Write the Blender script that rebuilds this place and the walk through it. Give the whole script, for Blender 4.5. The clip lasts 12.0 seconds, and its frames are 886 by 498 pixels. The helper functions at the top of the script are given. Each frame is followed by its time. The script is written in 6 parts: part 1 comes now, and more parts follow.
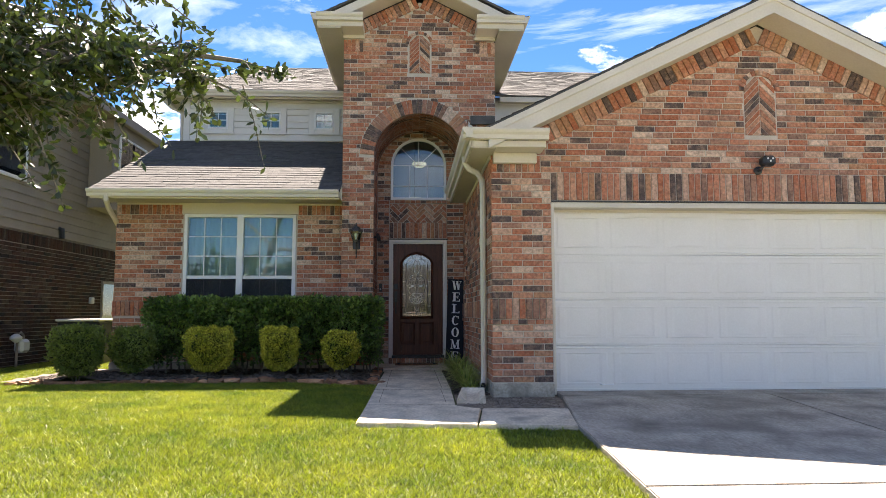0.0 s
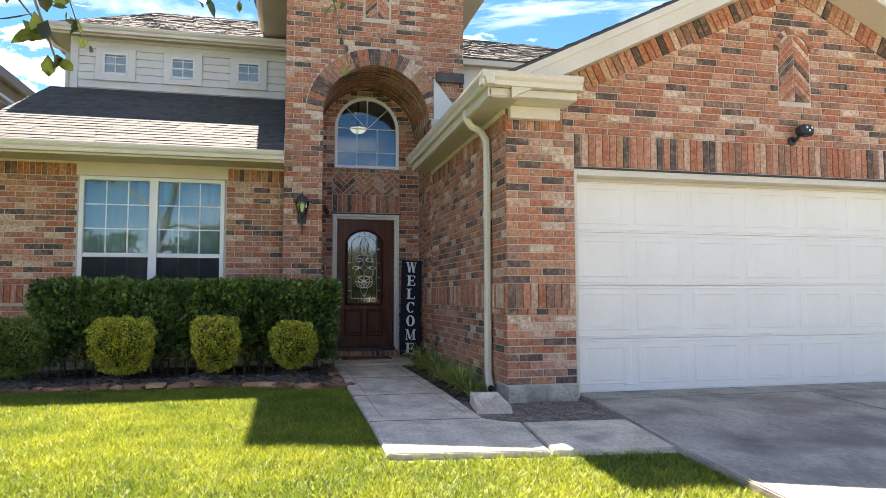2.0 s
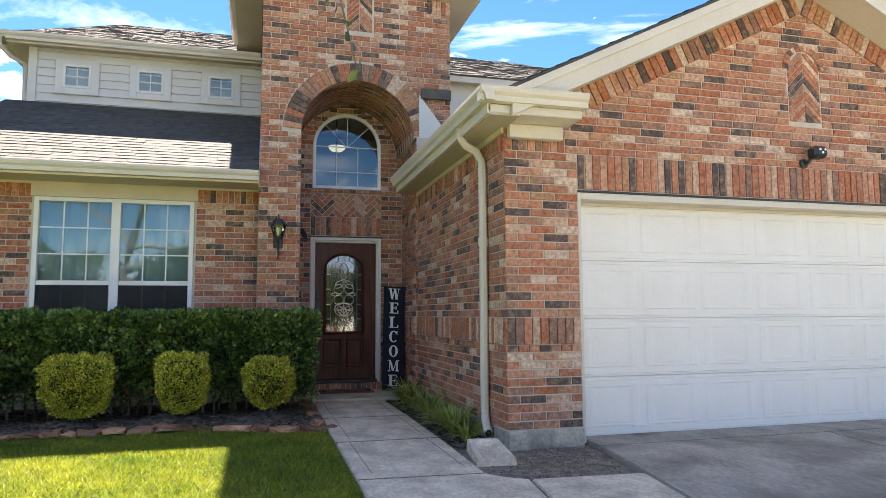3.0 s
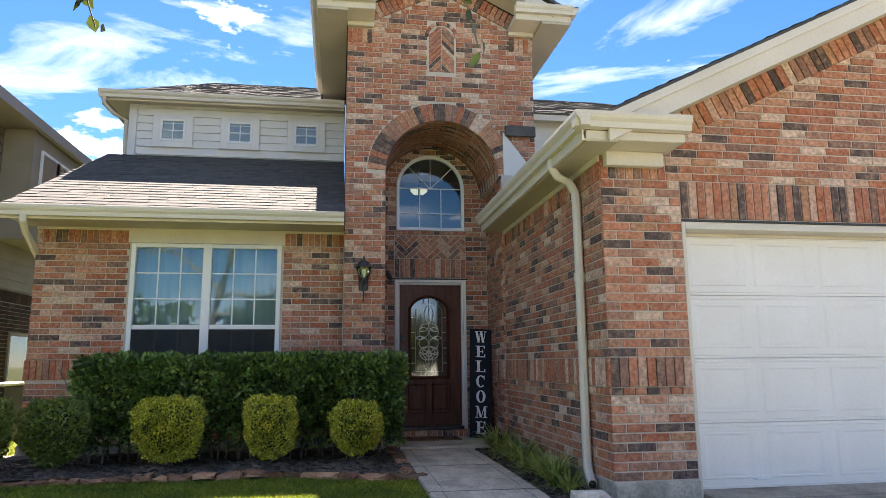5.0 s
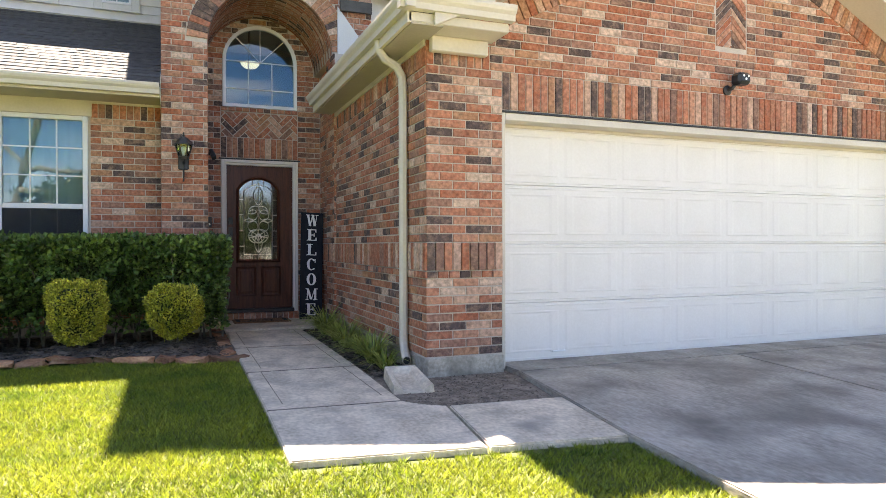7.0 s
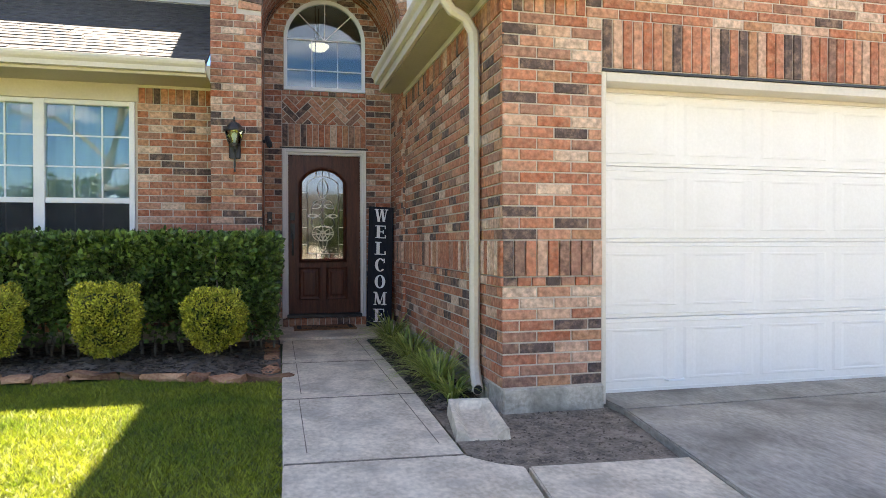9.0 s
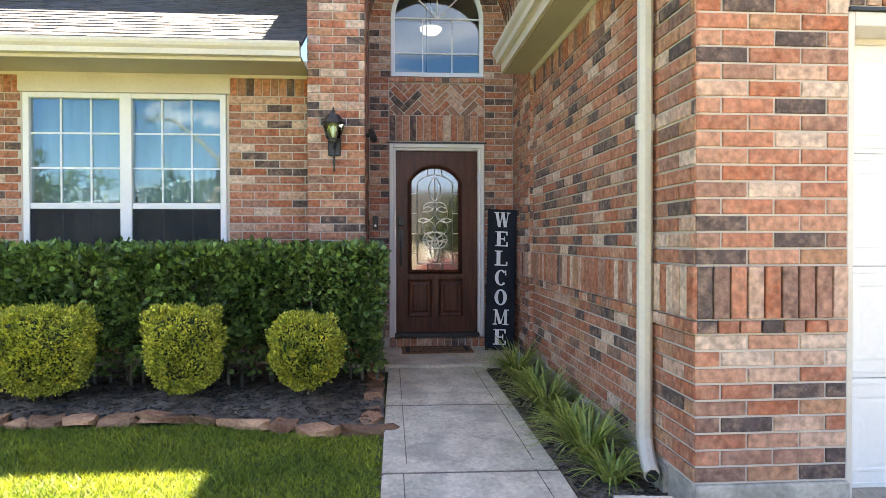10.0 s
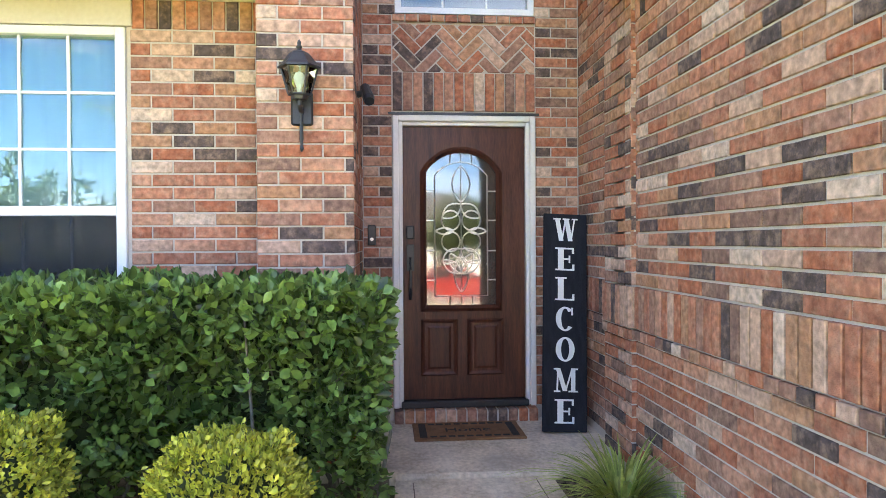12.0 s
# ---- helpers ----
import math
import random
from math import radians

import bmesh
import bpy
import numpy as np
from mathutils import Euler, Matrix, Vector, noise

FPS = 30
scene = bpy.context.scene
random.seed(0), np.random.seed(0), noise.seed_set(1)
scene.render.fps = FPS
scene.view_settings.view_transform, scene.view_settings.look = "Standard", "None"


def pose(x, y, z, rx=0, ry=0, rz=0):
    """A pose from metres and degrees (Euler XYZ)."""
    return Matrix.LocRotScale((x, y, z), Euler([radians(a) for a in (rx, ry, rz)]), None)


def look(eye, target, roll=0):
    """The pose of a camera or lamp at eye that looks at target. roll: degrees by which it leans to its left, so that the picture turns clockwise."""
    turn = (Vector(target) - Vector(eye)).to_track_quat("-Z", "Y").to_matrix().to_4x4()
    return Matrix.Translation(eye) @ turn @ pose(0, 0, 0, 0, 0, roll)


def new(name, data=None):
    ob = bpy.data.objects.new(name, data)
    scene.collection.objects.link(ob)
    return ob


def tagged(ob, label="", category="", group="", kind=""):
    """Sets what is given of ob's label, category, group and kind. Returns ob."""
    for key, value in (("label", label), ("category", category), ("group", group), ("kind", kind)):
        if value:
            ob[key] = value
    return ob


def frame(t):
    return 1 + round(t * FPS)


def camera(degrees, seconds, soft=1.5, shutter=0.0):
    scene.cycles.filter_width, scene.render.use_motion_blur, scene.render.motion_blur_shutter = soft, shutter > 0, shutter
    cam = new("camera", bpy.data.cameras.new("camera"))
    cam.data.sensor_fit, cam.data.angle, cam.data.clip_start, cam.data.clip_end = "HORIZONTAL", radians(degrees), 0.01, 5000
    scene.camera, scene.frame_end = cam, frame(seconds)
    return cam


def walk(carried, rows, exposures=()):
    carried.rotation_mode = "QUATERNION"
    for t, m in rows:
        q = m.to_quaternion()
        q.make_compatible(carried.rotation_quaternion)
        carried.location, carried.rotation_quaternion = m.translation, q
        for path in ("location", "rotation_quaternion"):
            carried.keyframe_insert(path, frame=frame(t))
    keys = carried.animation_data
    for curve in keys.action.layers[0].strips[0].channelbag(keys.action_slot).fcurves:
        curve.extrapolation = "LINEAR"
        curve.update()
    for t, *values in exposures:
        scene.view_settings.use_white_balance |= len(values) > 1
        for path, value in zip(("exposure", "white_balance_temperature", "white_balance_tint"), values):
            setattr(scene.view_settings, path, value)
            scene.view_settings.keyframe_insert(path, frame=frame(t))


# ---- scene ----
cam = camera(66.5, 12.0, soft=0.75)
PATH = [
    (0, (-0.033, 0.551, 1.711), (0.063, 2.539, 1.901), -0.1),
    (0.5, (-0.369, 0.975, 1.749), (-0.23, 2.961, 1.933), -0.0),
    (1, (-0.739, 1.347, 1.758), (-0.513, 3.326, 1.934), 0.0),
    (1.5, (-0.975, 1.775, 1.738), (-0.637, 3.739, 1.9), -0.1),
    (2, (-1.123, 2.226, 1.763), (-0.675, 4.17, 1.902), -0.1),
    (2.5, (-1.178, 2.563, 1.778), (-0.665, 4.491, 1.91), -0.1),
    (3, (-1.166, 2.822, 1.919), (-0.642, 4.742, 2.11), -0.3),
    (3.2, (-1.185, 2.884, 1.955), (-0.66, 4.798, 2.202), -0.2),
    (4.8, (-1.278, 3.108, 1.862), (-0.9, 5.027, 2.278), -0.6),
    (5, (-1.243, 3.123, 1.849), (-0.941, 5.072, 2.182), -0.5),
    (5.5, (-1.189, 3.129, 1.816), (-1.016, 5.119, 1.923), -0.5),
    (6, (-1.095, 3.086, 1.839), (-0.907, 5.077, 1.842), -0.5),
    (6.5, (-1.047, 3.061, 1.856), (-0.622, 5.015, 1.843), -0.3),
    (7, (-1.028, 3.078, 1.863), (-0.292, 4.938, 1.851), -0.1),
    (7.2, (-1.022, 3.092, 1.859), (-0.182, 4.907, 1.855), 0.0),
    (8.8, (-0.546, 3.995, 1.861), (0.076, 5.896, 1.849), -0.2),
    (9, (-0.506, 4.21, 1.867), (-0.027, 6.151, 1.849), -0.1),
    (9.5, (-0.419, 4.778, 1.939), (-0.183, 6.763, 1.909), -0.2),
    (10, (-0.425, 5.489, 2.0), (-0.268, 7.483, 1.973), -0.1),
    (10.5, (-0.483, 6.201, 2.076), (-0.32, 8.194, 2.051), -0.2),
    (11, (-0.477, 6.837, 2.125), (-0.322, 8.831, 2.107), -0.1),
    (11.5, (-0.478, 7.472, 2.126), (-0.316, 9.465, 2.113), -0.3),
    (12, (-0.481, 8.071, 2.133), (-0.313, 10.064, 2.114), -0.3),
]
EXPOSE = [(0, 2.5, 7200, 18), (2.5, 2.95, 7300, 18), (5, 2.75, 7100, 18), (5.6, 3.05, 7300, 19), (7, 3.2, 7500, 19), (9, 3.4, 7700, 18), (10, 3.85, 7500, 18), (12, 4.6, 7400, 19)]
walk(cam, [(t, look(eye, target, roll)) for t, eye, target, roll in PATH], EXPOSE)

# ---- light ----
world = bpy.data.worlds.new("world")
scene.world = world
world.use_nodes = True
wt = world.node_tree
wt.nodes.clear()
SUN_EL = math.atan(1 / 0.74)
w_out = wt.nodes.new("ShaderNodeOutputWorld")
w_bg = wt.nodes.new("ShaderNodeBackground")
w_sky = wt.nodes.new("ShaderNodeTexSky")
w_sky.sky_type, w_sky.sun_disc = "NISHITA", False
w_sky.sun_elevation, w_sky.sun_rotation = SUN_EL, radians(-4)
w_sky.altitude = 1500
w_sky.air_density, w_sky.dust_density, w_sky.ozone_density = 0.85, 0.1, 3.0
w_bg.inputs["Strength"].default_value = 0.08
w_co = wt.nodes.new("ShaderNodeTexCoord")
w_deep = wt.nodes.new("ShaderNodeHueSaturation")
w_deep.inputs["Saturation"].default_value, w_deep.inputs["Value"].default_value = 1.25, 0.52
wt.links.new(w_sky.outputs[0], w_deep.inputs["Color"])


def cloud_layer(below, turn, stretch, scale, start, end, cover, distort):
    """Noise clouds laid over the sky: turn and stretch draw them out into streaks."""
    mp = wt.nodes.new("ShaderNodeMapping")
    mp.inputs["Rotation"].default_value = [radians(a) for a in turn]
    mp.inputs["Scale"].default_value = stretch
    mp.inputs["Location"].default_value = (0.3, 0.1, 0.35)
    nz = wt.nodes.new("ShaderNodeTexNoise")
    nz.inputs["Scale"].default_value, nz.inputs["Detail"].default_value = scale, 10
    nz.inputs["Roughness"].default_value, nz.inputs["Distortion"].default_value = 0.6, distort
    rp = wt.nodes.new("ShaderNodeValToRGB")
    rp.color_ramp.elements[0].position, rp.color_ramp.elements[1].position = start, end
    rp.color_ramp.elements[1].color = (cover, cover, cover, 1)
    mx = wt.nodes.new("ShaderNodeMix")
    mx.data_type = "RGBA"
    mx.inputs[7].default_value = (8.0, 8.2, 8.5, 1)
    wt.links.new(w_co.outputs["Generated"], mp.inputs[0])
    wt.links.new(mp.outputs[0], nz.inputs["Vector"])
    wt.links.new(nz.outputs[0], rp.inputs[0])
    wt.links.new(rp.outputs[0], mx.inputs[0])
    wt.links.new(below, mx.inputs[6])
    return mx.outputs[2]


w_col = cloud_layer(w_deep.outputs[0], (0, -28, 10), (0.9, 1.0, 4.5), 2.6, 0.50, 0.84, 0.65, 0.6)
w_col = cloud_layer(w_col, (0, 0, 0), (1.0, 1.0, 2.4), 4.6, 0.61, 0.70, 0.9, 0.2)
wt.links.new(w_col, w_bg.inputs[0])
wt.links.new(w_bg.outputs[0], w_out.inputs[0])

sun = new("sun", bpy.data.lights.new("sun", "SUN"))
sun.data.energy, sun.data.angle, sun.data.color = 4.6, radians(0.53), (1.0, 0.95, 0.86)
sun.matrix_world = look((0, 40 * 0.74, 40), (0.05 * 40, 0, 0))

# ---- materials ----
def rgb(c):
    return (c[0], c[1], c[2], 1.0)


def mat(name, low, high, scale=6.0, fine=60.0, rough=0.8, bump=0.15, metal=0.0, rand=None, spread=0.25, spec=0.5, stain=None, stretch=(1, 1, 1)):
    """Two scales of noise between two colours, fine relief, and optional variation piece by piece ('object' or 'island')."""
    m = bpy.data.materials.new(name)
    m.use_nodes = True
    nt = m.node_tree
    bsdf = nt.nodes["Principled BSDF"]
    geo = nt.nodes.new("ShaderNodeNewGeometry")
    mp = nt.nodes.new("ShaderNodeMapping")
    mp.inputs["Scale"].default_value = stretch
    nt.links.new(geo.outputs["Position"], mp.inputs[0])
    n1 = nt.nodes.new("ShaderNodeTexNoise")
    n1.inputs["Scale"].default_value, n1.inputs["Detail"].default_value = scale, 5
    n2 = nt.nodes.new("ShaderNodeTexNoise")
    n2.inputs["Scale"].default_value, n2.inputs["Detail"].default_value = fine, 4
    for n in (n1, n2):
        nt.links.new(mp.outputs[0], n.inputs["Vector"])
    add = nt.nodes.new("ShaderNodeMath")
    add.operation = "MULTIPLY_ADD"
    add.inputs[1].default_value = 0.45
    nt.links.new(n2.outputs[0], add.inputs[0])
    half = nt.nodes.new("ShaderNodeMath")
    half.operation = "MULTIPLY"
    half.inputs[1].default_value = 0.55
    nt.links.new(n1.outputs[0], half.inputs[0])
    nt.links.new(half.outputs[0], add.inputs[2])
    ramp = nt.nodes.new("ShaderNodeValToRGB")
    e = ramp.color_ramp.elements
    e[0].position, e[1].position = 0.36, 0.64
    e[0].color, e[1].color = rgb(low), rgb(high)
    nt.links.new(add.outputs[0], ramp.inputs[0])
    col = ramp.outputs[0]
    if rand:
        if rand == "object":
            src = nt.nodes.new("ShaderNodeObjectInfo").outputs["Random"]
        else:
            src = geo.outputs["Random Per Island"]
        mr = nt.nodes.new("ShaderNodeMapRange")
        mr.inputs["To Min"].default_value, mr.inputs["To Max"].default_value = 1 - spread, 1 + spread
        nt.links.new(src, mr.inputs[0])
        hs = nt.nodes.new("ShaderNodeHueSaturation")
        nt.links.new(mr.outputs[0], hs.inputs["Value"])
        nt.links.new(col, hs.inputs["Color"])
        col = hs.outputs[0]
    if stain:
        n3 = nt.nodes.new("ShaderNodeTexNoise")
        n3.inputs["Scale"].default_value, n3.inputs["Detail"].default_value = stain[1], 6
        nt.links.new(geo.outputs["Position"], n3.inputs["Vector"])
        r3 = nt.nodes.new("ShaderNodeValToRGB")
        r3.color_ramp.elements[0].position, r3.color_ramp.elements[1].position = stain[2], stain[2] + 0.22
        nt.links.new(n3.outputs[0], r3.inputs[0])
        mx = nt.nodes.new("ShaderNodeMix")
        mx.data_type = "RGBA"
        nt.links.new(r3.outputs[0], mx.inputs[0])
        nt.links.new(col, mx.inputs[6])
        mx.inputs[7].default_value = rgb(stain[0])
        col = mx.outputs[2]
    nt.links.new(col, bsdf.inputs["Base Color"])
    bsdf.inputs["Roughness"].default_value = rough
    bsdf.inputs["Metallic"].default_value = metal
    bsdf.inputs["Specular IOR Level"].default_value = spec
    if bump:
        b = nt.nodes.new("ShaderNodeBump")
        b.inputs["Strength"].default_value, b.inputs["Distance"].default_value = bump, 0.01
        nt.links.new(add.outputs[0], b.inputs["Height"])
        nt.links.new(b.outputs[0], bsdf.inputs["Normal"])
    return m


def brick_mat(name, source, dim=1.0):
    m = bpy.data.materials.new(name)
    m.use_nodes = True
    nt = m.node_tree
    bsdf = nt.nodes["Principled BSDF"]
    geo = nt.nodes.new("ShaderNodeNewGeometry")
    src = geo.outputs["Random Per Island"] if source == "island" else nt.nodes.new("ShaderNodeObjectInfo").outputs["Random"]
    ramp = nt.nodes.new("ShaderNodeValToRGB")
    ramp.color_ramp.interpolation = "CONSTANT"
    cols = [(0.0, (0.085, 0.062, 0.058)), (0.12, (0.33, 0.135, 0.088)), (0.25, (0.40, 0.175, 0.115)), (0.37, (0.29, 0.155, 0.115)), (0.48, (0.43, 0.225, 0.155)),
            (0.59, (0.35, 0.13, 0.078)), (0.70, (0.47, 0.31, 0.235)), (0.79, (0.37, 0.195, 0.12)), (0.87, (0.20, 0.115, 0.09)), (0.94, (0.53, 0.40, 0.32))]
    el = ramp.color_ramp.elements
    while len(el) < len(cols):
        el.new(0.5)
    for e, (p, c) in zip(el, cols):
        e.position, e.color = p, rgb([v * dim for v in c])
    nt.links.new(src, ramp.inputs[0])
    n1 = nt.nodes.new("ShaderNodeTexNoise")
    n1.inputs["Scale"].default_value, n1.inputs["Detail"].default_value = 13, 6
    n1.inputs["Roughness"].default_value = 0.74
    n2 = nt.nodes.new("ShaderNodeTexNoise")
    n2.inputs["Scale"].default_value, n2.inputs["Detail"].default_value = 30, 5
    off = nt.nodes.new("ShaderNodeVectorMath")
    off.operation = "MULTIPLY_ADD"
    off.inputs[1].default_value = (17, 11, 23)
    nt.links.new(src, off.inputs[0])
    nt.links.new(geo.outputs["Position"], off.inputs[2])
    for n in (n1, n2):
        nt.links.new(off.outputs[0], n.inputs["Vector"])
    r1 = nt.nodes.new("ShaderNodeValToRGB")
    r1.color_ramp.elements[0].position, r1.color_ramp.elements[1].position = 0.46, 0.64
    r1.color_ramp.elements[1].color = (0.4, 0.4, 0.4, 1)
    nt.links.new(n1.outputs[0], r1.inputs[0])
    mx = nt.nodes.new("ShaderNodeMix")
    mx.data_type = "RGBA"
    mx.inputs[7].default_value = rgb([v * dim for v in (0.46, 0.30, 0.215)])
    nt.links.new(r1.outputs[0], mx.inputs[0])
    nt.links.new(ramp.outputs[0], mx.inputs[6])
    mr = nt.nodes.new("ShaderNodeMapRange")
    mr.inputs["From Min"].default_value, mr.inputs["From Max"].default_value = 0.3, 0.7
    mr.inputs["To Min"].default_value, mr.inputs["To Max"].default_value = 0.58, 1.28
    nt.links.new(n2.outputs[0], mr.inputs[0])
    hs = nt.nodes.new("ShaderNodeHueSaturation")
    hs.inputs["Saturation"].default_value = 1.06
    nt.links.new(mr.outputs[0], hs.inputs["Value"])
    nt.links.new(mx.outputs[2], hs.inputs["Color"])
    nt.links.new(hs.outputs[0], bsdf.inputs["Base Color"])
    bsdf.inputs["Roughness"].default_value = 0.88
    bsdf.inputs["Specular IOR Level"].default_value = 0.3
    b = nt.nodes.new("ShaderNodeBump")
    b.inputs["Strength"].default_value, b.inputs["Distance"].default_value = 0.8, 0.016
    nt.links.new(n1.outputs[0], b.inputs["Height"])
    nt.links.new(b.outputs[0], bsdf.inputs["Normal"])
    return m


def glass_mat(name, ior, tint=(0.9, 0.95, 0.97), rough=0.0):
    m = bpy.data.materials.new(name)
    m.use_nodes = True
    nt = m.node_tree
    nt.nodes.clear()
    out = nt.nodes.new("ShaderNodeOutputMaterial")
    mix = nt.nodes.new("ShaderNodeMixShader")
    tr = nt.nodes.new("ShaderNodeBsdfTransparent")
    tr.inputs[0].default_value = rgb(tint)
    gl = nt.nodes.new("ShaderNodeBsdfGlossy")
    gl.inputs["Roughness"].default_value = rough
    fr = nt.nodes.new("ShaderNodeFresnel")
    fr.inputs[0].default_value = ior
    nt.links.new(fr.outputs[0], mix.inputs[0])
    nt.links.new(tr.outputs[0], mix.inputs[1])
    nt.links.new(gl.outputs[0], mix.inputs[2])
    nt.links.new(mix.outputs[0], out.inputs[0])
    return m


def leaf_mat(name, low, high, spread=0.35, rough=0.45, through_light=0.25, patch=1.5):
    m = mat(name, low, high, scale=patch, fine=25, rough=rough, bump=0.0, rand="island", spread=spread)
    nt = m.node_tree
    bsdf = nt.nodes["Principled BSDF"]
    tr = nt.nodes.new("ShaderNodeBsdfTranslucent")
    nt.links.new(bsdf.inputs["Base Color"].links[0].from_socket, tr.inputs[0])
    mix = nt.nodes.new("ShaderNodeMixShader")
    mix.inputs[0].default_value = through_light
    out = nt.nodes["Material Output"]
    nt.links.new(bsdf.outputs[0], mix.inputs[1])
    nt.links.new(tr.outputs[0], mix.inputs[2])
    nt.links.new(mix.outputs[0], out.inputs[0])
    return m


M_BRICK = brick_mat("brick_fired", "object", 1.2)
M_BRICKS = brick_mat("brick_fired_many", "island", 1.2)
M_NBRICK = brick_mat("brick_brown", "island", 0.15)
M_MORTAR = mat("mortar", (0.47, 0.415, 0.36), (0.61, 0.55, 0.485), 8, 120, 0.95, 0.3)
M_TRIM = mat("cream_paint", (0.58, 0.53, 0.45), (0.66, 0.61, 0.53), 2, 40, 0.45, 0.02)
# darker beige than the trim, for the level undersides of the eaves
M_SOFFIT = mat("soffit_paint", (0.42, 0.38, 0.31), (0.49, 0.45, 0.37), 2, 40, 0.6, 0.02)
M_WHITE = mat("white_vinyl", (0.76, 0.77, 0.78), (0.83, 0.84, 0.84), 3, 60, 0.35, 0.02)
M_DOORW = mat("white_garage_paint", (0.76, 0.74, 0.70), (0.82, 0.80, 0.765), 1.5, 50, 0.4, 0.02)
M_SIDING = mat("grey_white_siding", (0.64, 0.64, 0.63), (0.72, 0.72, 0.71), 3, 60, 0.6, 0.05)
M_NSIDING = mat("tan_siding", (0.25, 0.215, 0.17), (0.31, 0.27, 0.215), 2, 50, 0.65, 0.05)
M_NTRIM = mat("taupe_trim", (0.25, 0.21, 0.175), (0.30, 0.255, 0.21), 2, 50, 0.6, 0.03)
M_SHINGLE = mat("grey_shingles", (0.072, 0.070, 0.068), (0.115, 0.112, 0.107), 10, 160, 0.95, 0.5, rand="island", spread=0.13, spec=0.2)
M_CONC = mat("concrete", (0.48, 0.40, 0.30), (0.80, 0.69, 0.54), 5, 40, 0.9, 1.0, stain=((0.34, 0.295, 0.24), 2.6, 0.54), stretch=(1, 0.7, 1))
M_DRIVE = mat("driveway_concrete", (0.25, 0.22, 0.18), (0.48, 0.43, 0.365), 3.5, 40, 0.9, 1.0, stain=((0.17, 0.15, 0.125), 1.5, 0.47), stretch=(1, 0.45, 1))
M_BASE = mat("foundation_concrete", (0.26, 0.235, 0.19), (0.56, 0.51, 0.43), 4, 35, 0.9, 0.9, stain=((0.17, 0.16, 0.13), 3.5, 0.48))
M_LAWN = mat("lawn_thatch", (0.05, 0.065, 0.015), (0.12, 0.13, 0.03), 1.2, 40, 0.95, 0.5)
M_GROUND = mat("far_grass", (0.09, 0.11, 0.03), (0.15, 0.17, 0.05), 0.5, 20, 0.95, 0.5)
M_GRASS = leaf_mat("grass_blades", (0.11, 0.18, 0.013), (0.32, 0.345, 0.03), 0.65, 0.5, 0.3, patch=2.2)
M_MULCH = mat("dark_mulch", (0.055, 0.043, 0.036), (0.20, 0.16, 0.13), 5, 90, 0.95, 1.0, stain=((0.30, 0.235, 0.18), 2.2, 0.52))
M_DIRT = mat("bare_soil", (0.08, 0.062, 0.046), (0.32, 0.26, 0.20), 9, 60, 0.95, 1.0, stain=((0.40, 0.34, 0.27), 3.0, 0.58))
M_CHIP = mat("mulch_chips", (0.045, 0.035, 0.028), (0.17, 0.13, 0.10), 5, 90, 0.9, 0.3, rand="island", spread=0.6)
M_CRUMB = mat("soil_crumb", (0.07, 0.053, 0.038), (0.26, 0.21, 0.16), 20, 120, 0.95, 0.3, rand="island", spread=0.5)
M_STONE = mat("red_sandstone", (0.22, 0.085, 0.045), (0.44, 0.25, 0.14), 5, 45, 0.85, 0.8, rand="object", spread=0.45)
M_HEDGE = leaf_mat("hedge_leaves", (0.055, 0.12, 0.03), (0.22, 0.33, 0.085), 0.7, 0.30, 0.25, patch=3)
M_BOX = leaf_mat("boxwood_leaves", (0.22, 0.28, 0.03), (0.74, 0.68, 0.11), 0.55, 0.4, 0.35, patch=9)
M_BOXD = leaf_mat("dark_shrub_leaves", (0.09, 0.14, 0.03), (0.20, 0.26, 0.06), 0.4, 0.4, 0.2, patch=5)
# near-black green that stands for the shade deep inside hedge and shrubs
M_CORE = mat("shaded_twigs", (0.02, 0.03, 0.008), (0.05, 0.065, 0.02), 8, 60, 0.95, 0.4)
M_OAK = leaf_mat("oak_leaves", (0.02, 0.04, 0.011), (0.075, 0.10, 0.024), 0.55, 0.33, 0.25, patch=2.2)
M_BARK = mat("grey_bark", (0.10, 0.085, 0.07), (0.22, 0.20, 0.17), 6, 50, 0.95, 1.0)
M_LIRI = leaf_mat("grassy_leaves", (0.13, 0.21, 0.03), (0.48, 0.52, 0.14), 0.4, 0.4, 0.25, patch=9)
M_DOOR = mat("stained_mahogany", (0.045, 0.013, 0.008), (0.125, 0.042, 0.023), 3, 30, 0.4, 0.08, spec=0.3, stretch=(9, 9, 0.7))
M_FRAME = mat("off_white_paint", (0.76, 0.72, 0.66), (0.84, 0.80, 0.74), 3, 50, 0.5, 0.04)
M_BLACK = mat("black_metal", (0.012, 0.013, 0.015), (0.03, 0.032, 0.035), 8, 80, 0.4, 0.05)
M_SIGN = mat("black_board", (0.008, 0.009, 0.014), (0.02, 0.022, 0.03), 4, 60, 0.6, 0.1, spec=0.2, stretch=(8, 8, 1))
M_LETTER = mat("white_lettering", (0.80, 0.80, 0.78), (0.88, 0.88, 0.86), 12, 90, 0.6, 0.02)
M_COIR = mat("coir", (0.17, 0.08, 0.035), (0.28, 0.145, 0.07), 12, 200, 0.98, 0.8)
M_PRINT = mat("dark_print", (0.02, 0.018, 0.016), (0.05, 0.04, 0.035), 12, 150, 0.95, 0.6)
M_GLASS = glass_mat("window_glass", 1.8, (0.80, 0.92, 0.93))
M_LEAD = mat("lead_came", (0.50, 0.50, 0.48), (0.70, 0.70, 0.67), 20, 90, 0.35, 0.05, metal=0.9)
M_BEVEL = glass_mat("bevelled_glass", 2.1, (0.66, 0.70, 0.68), 0.05)
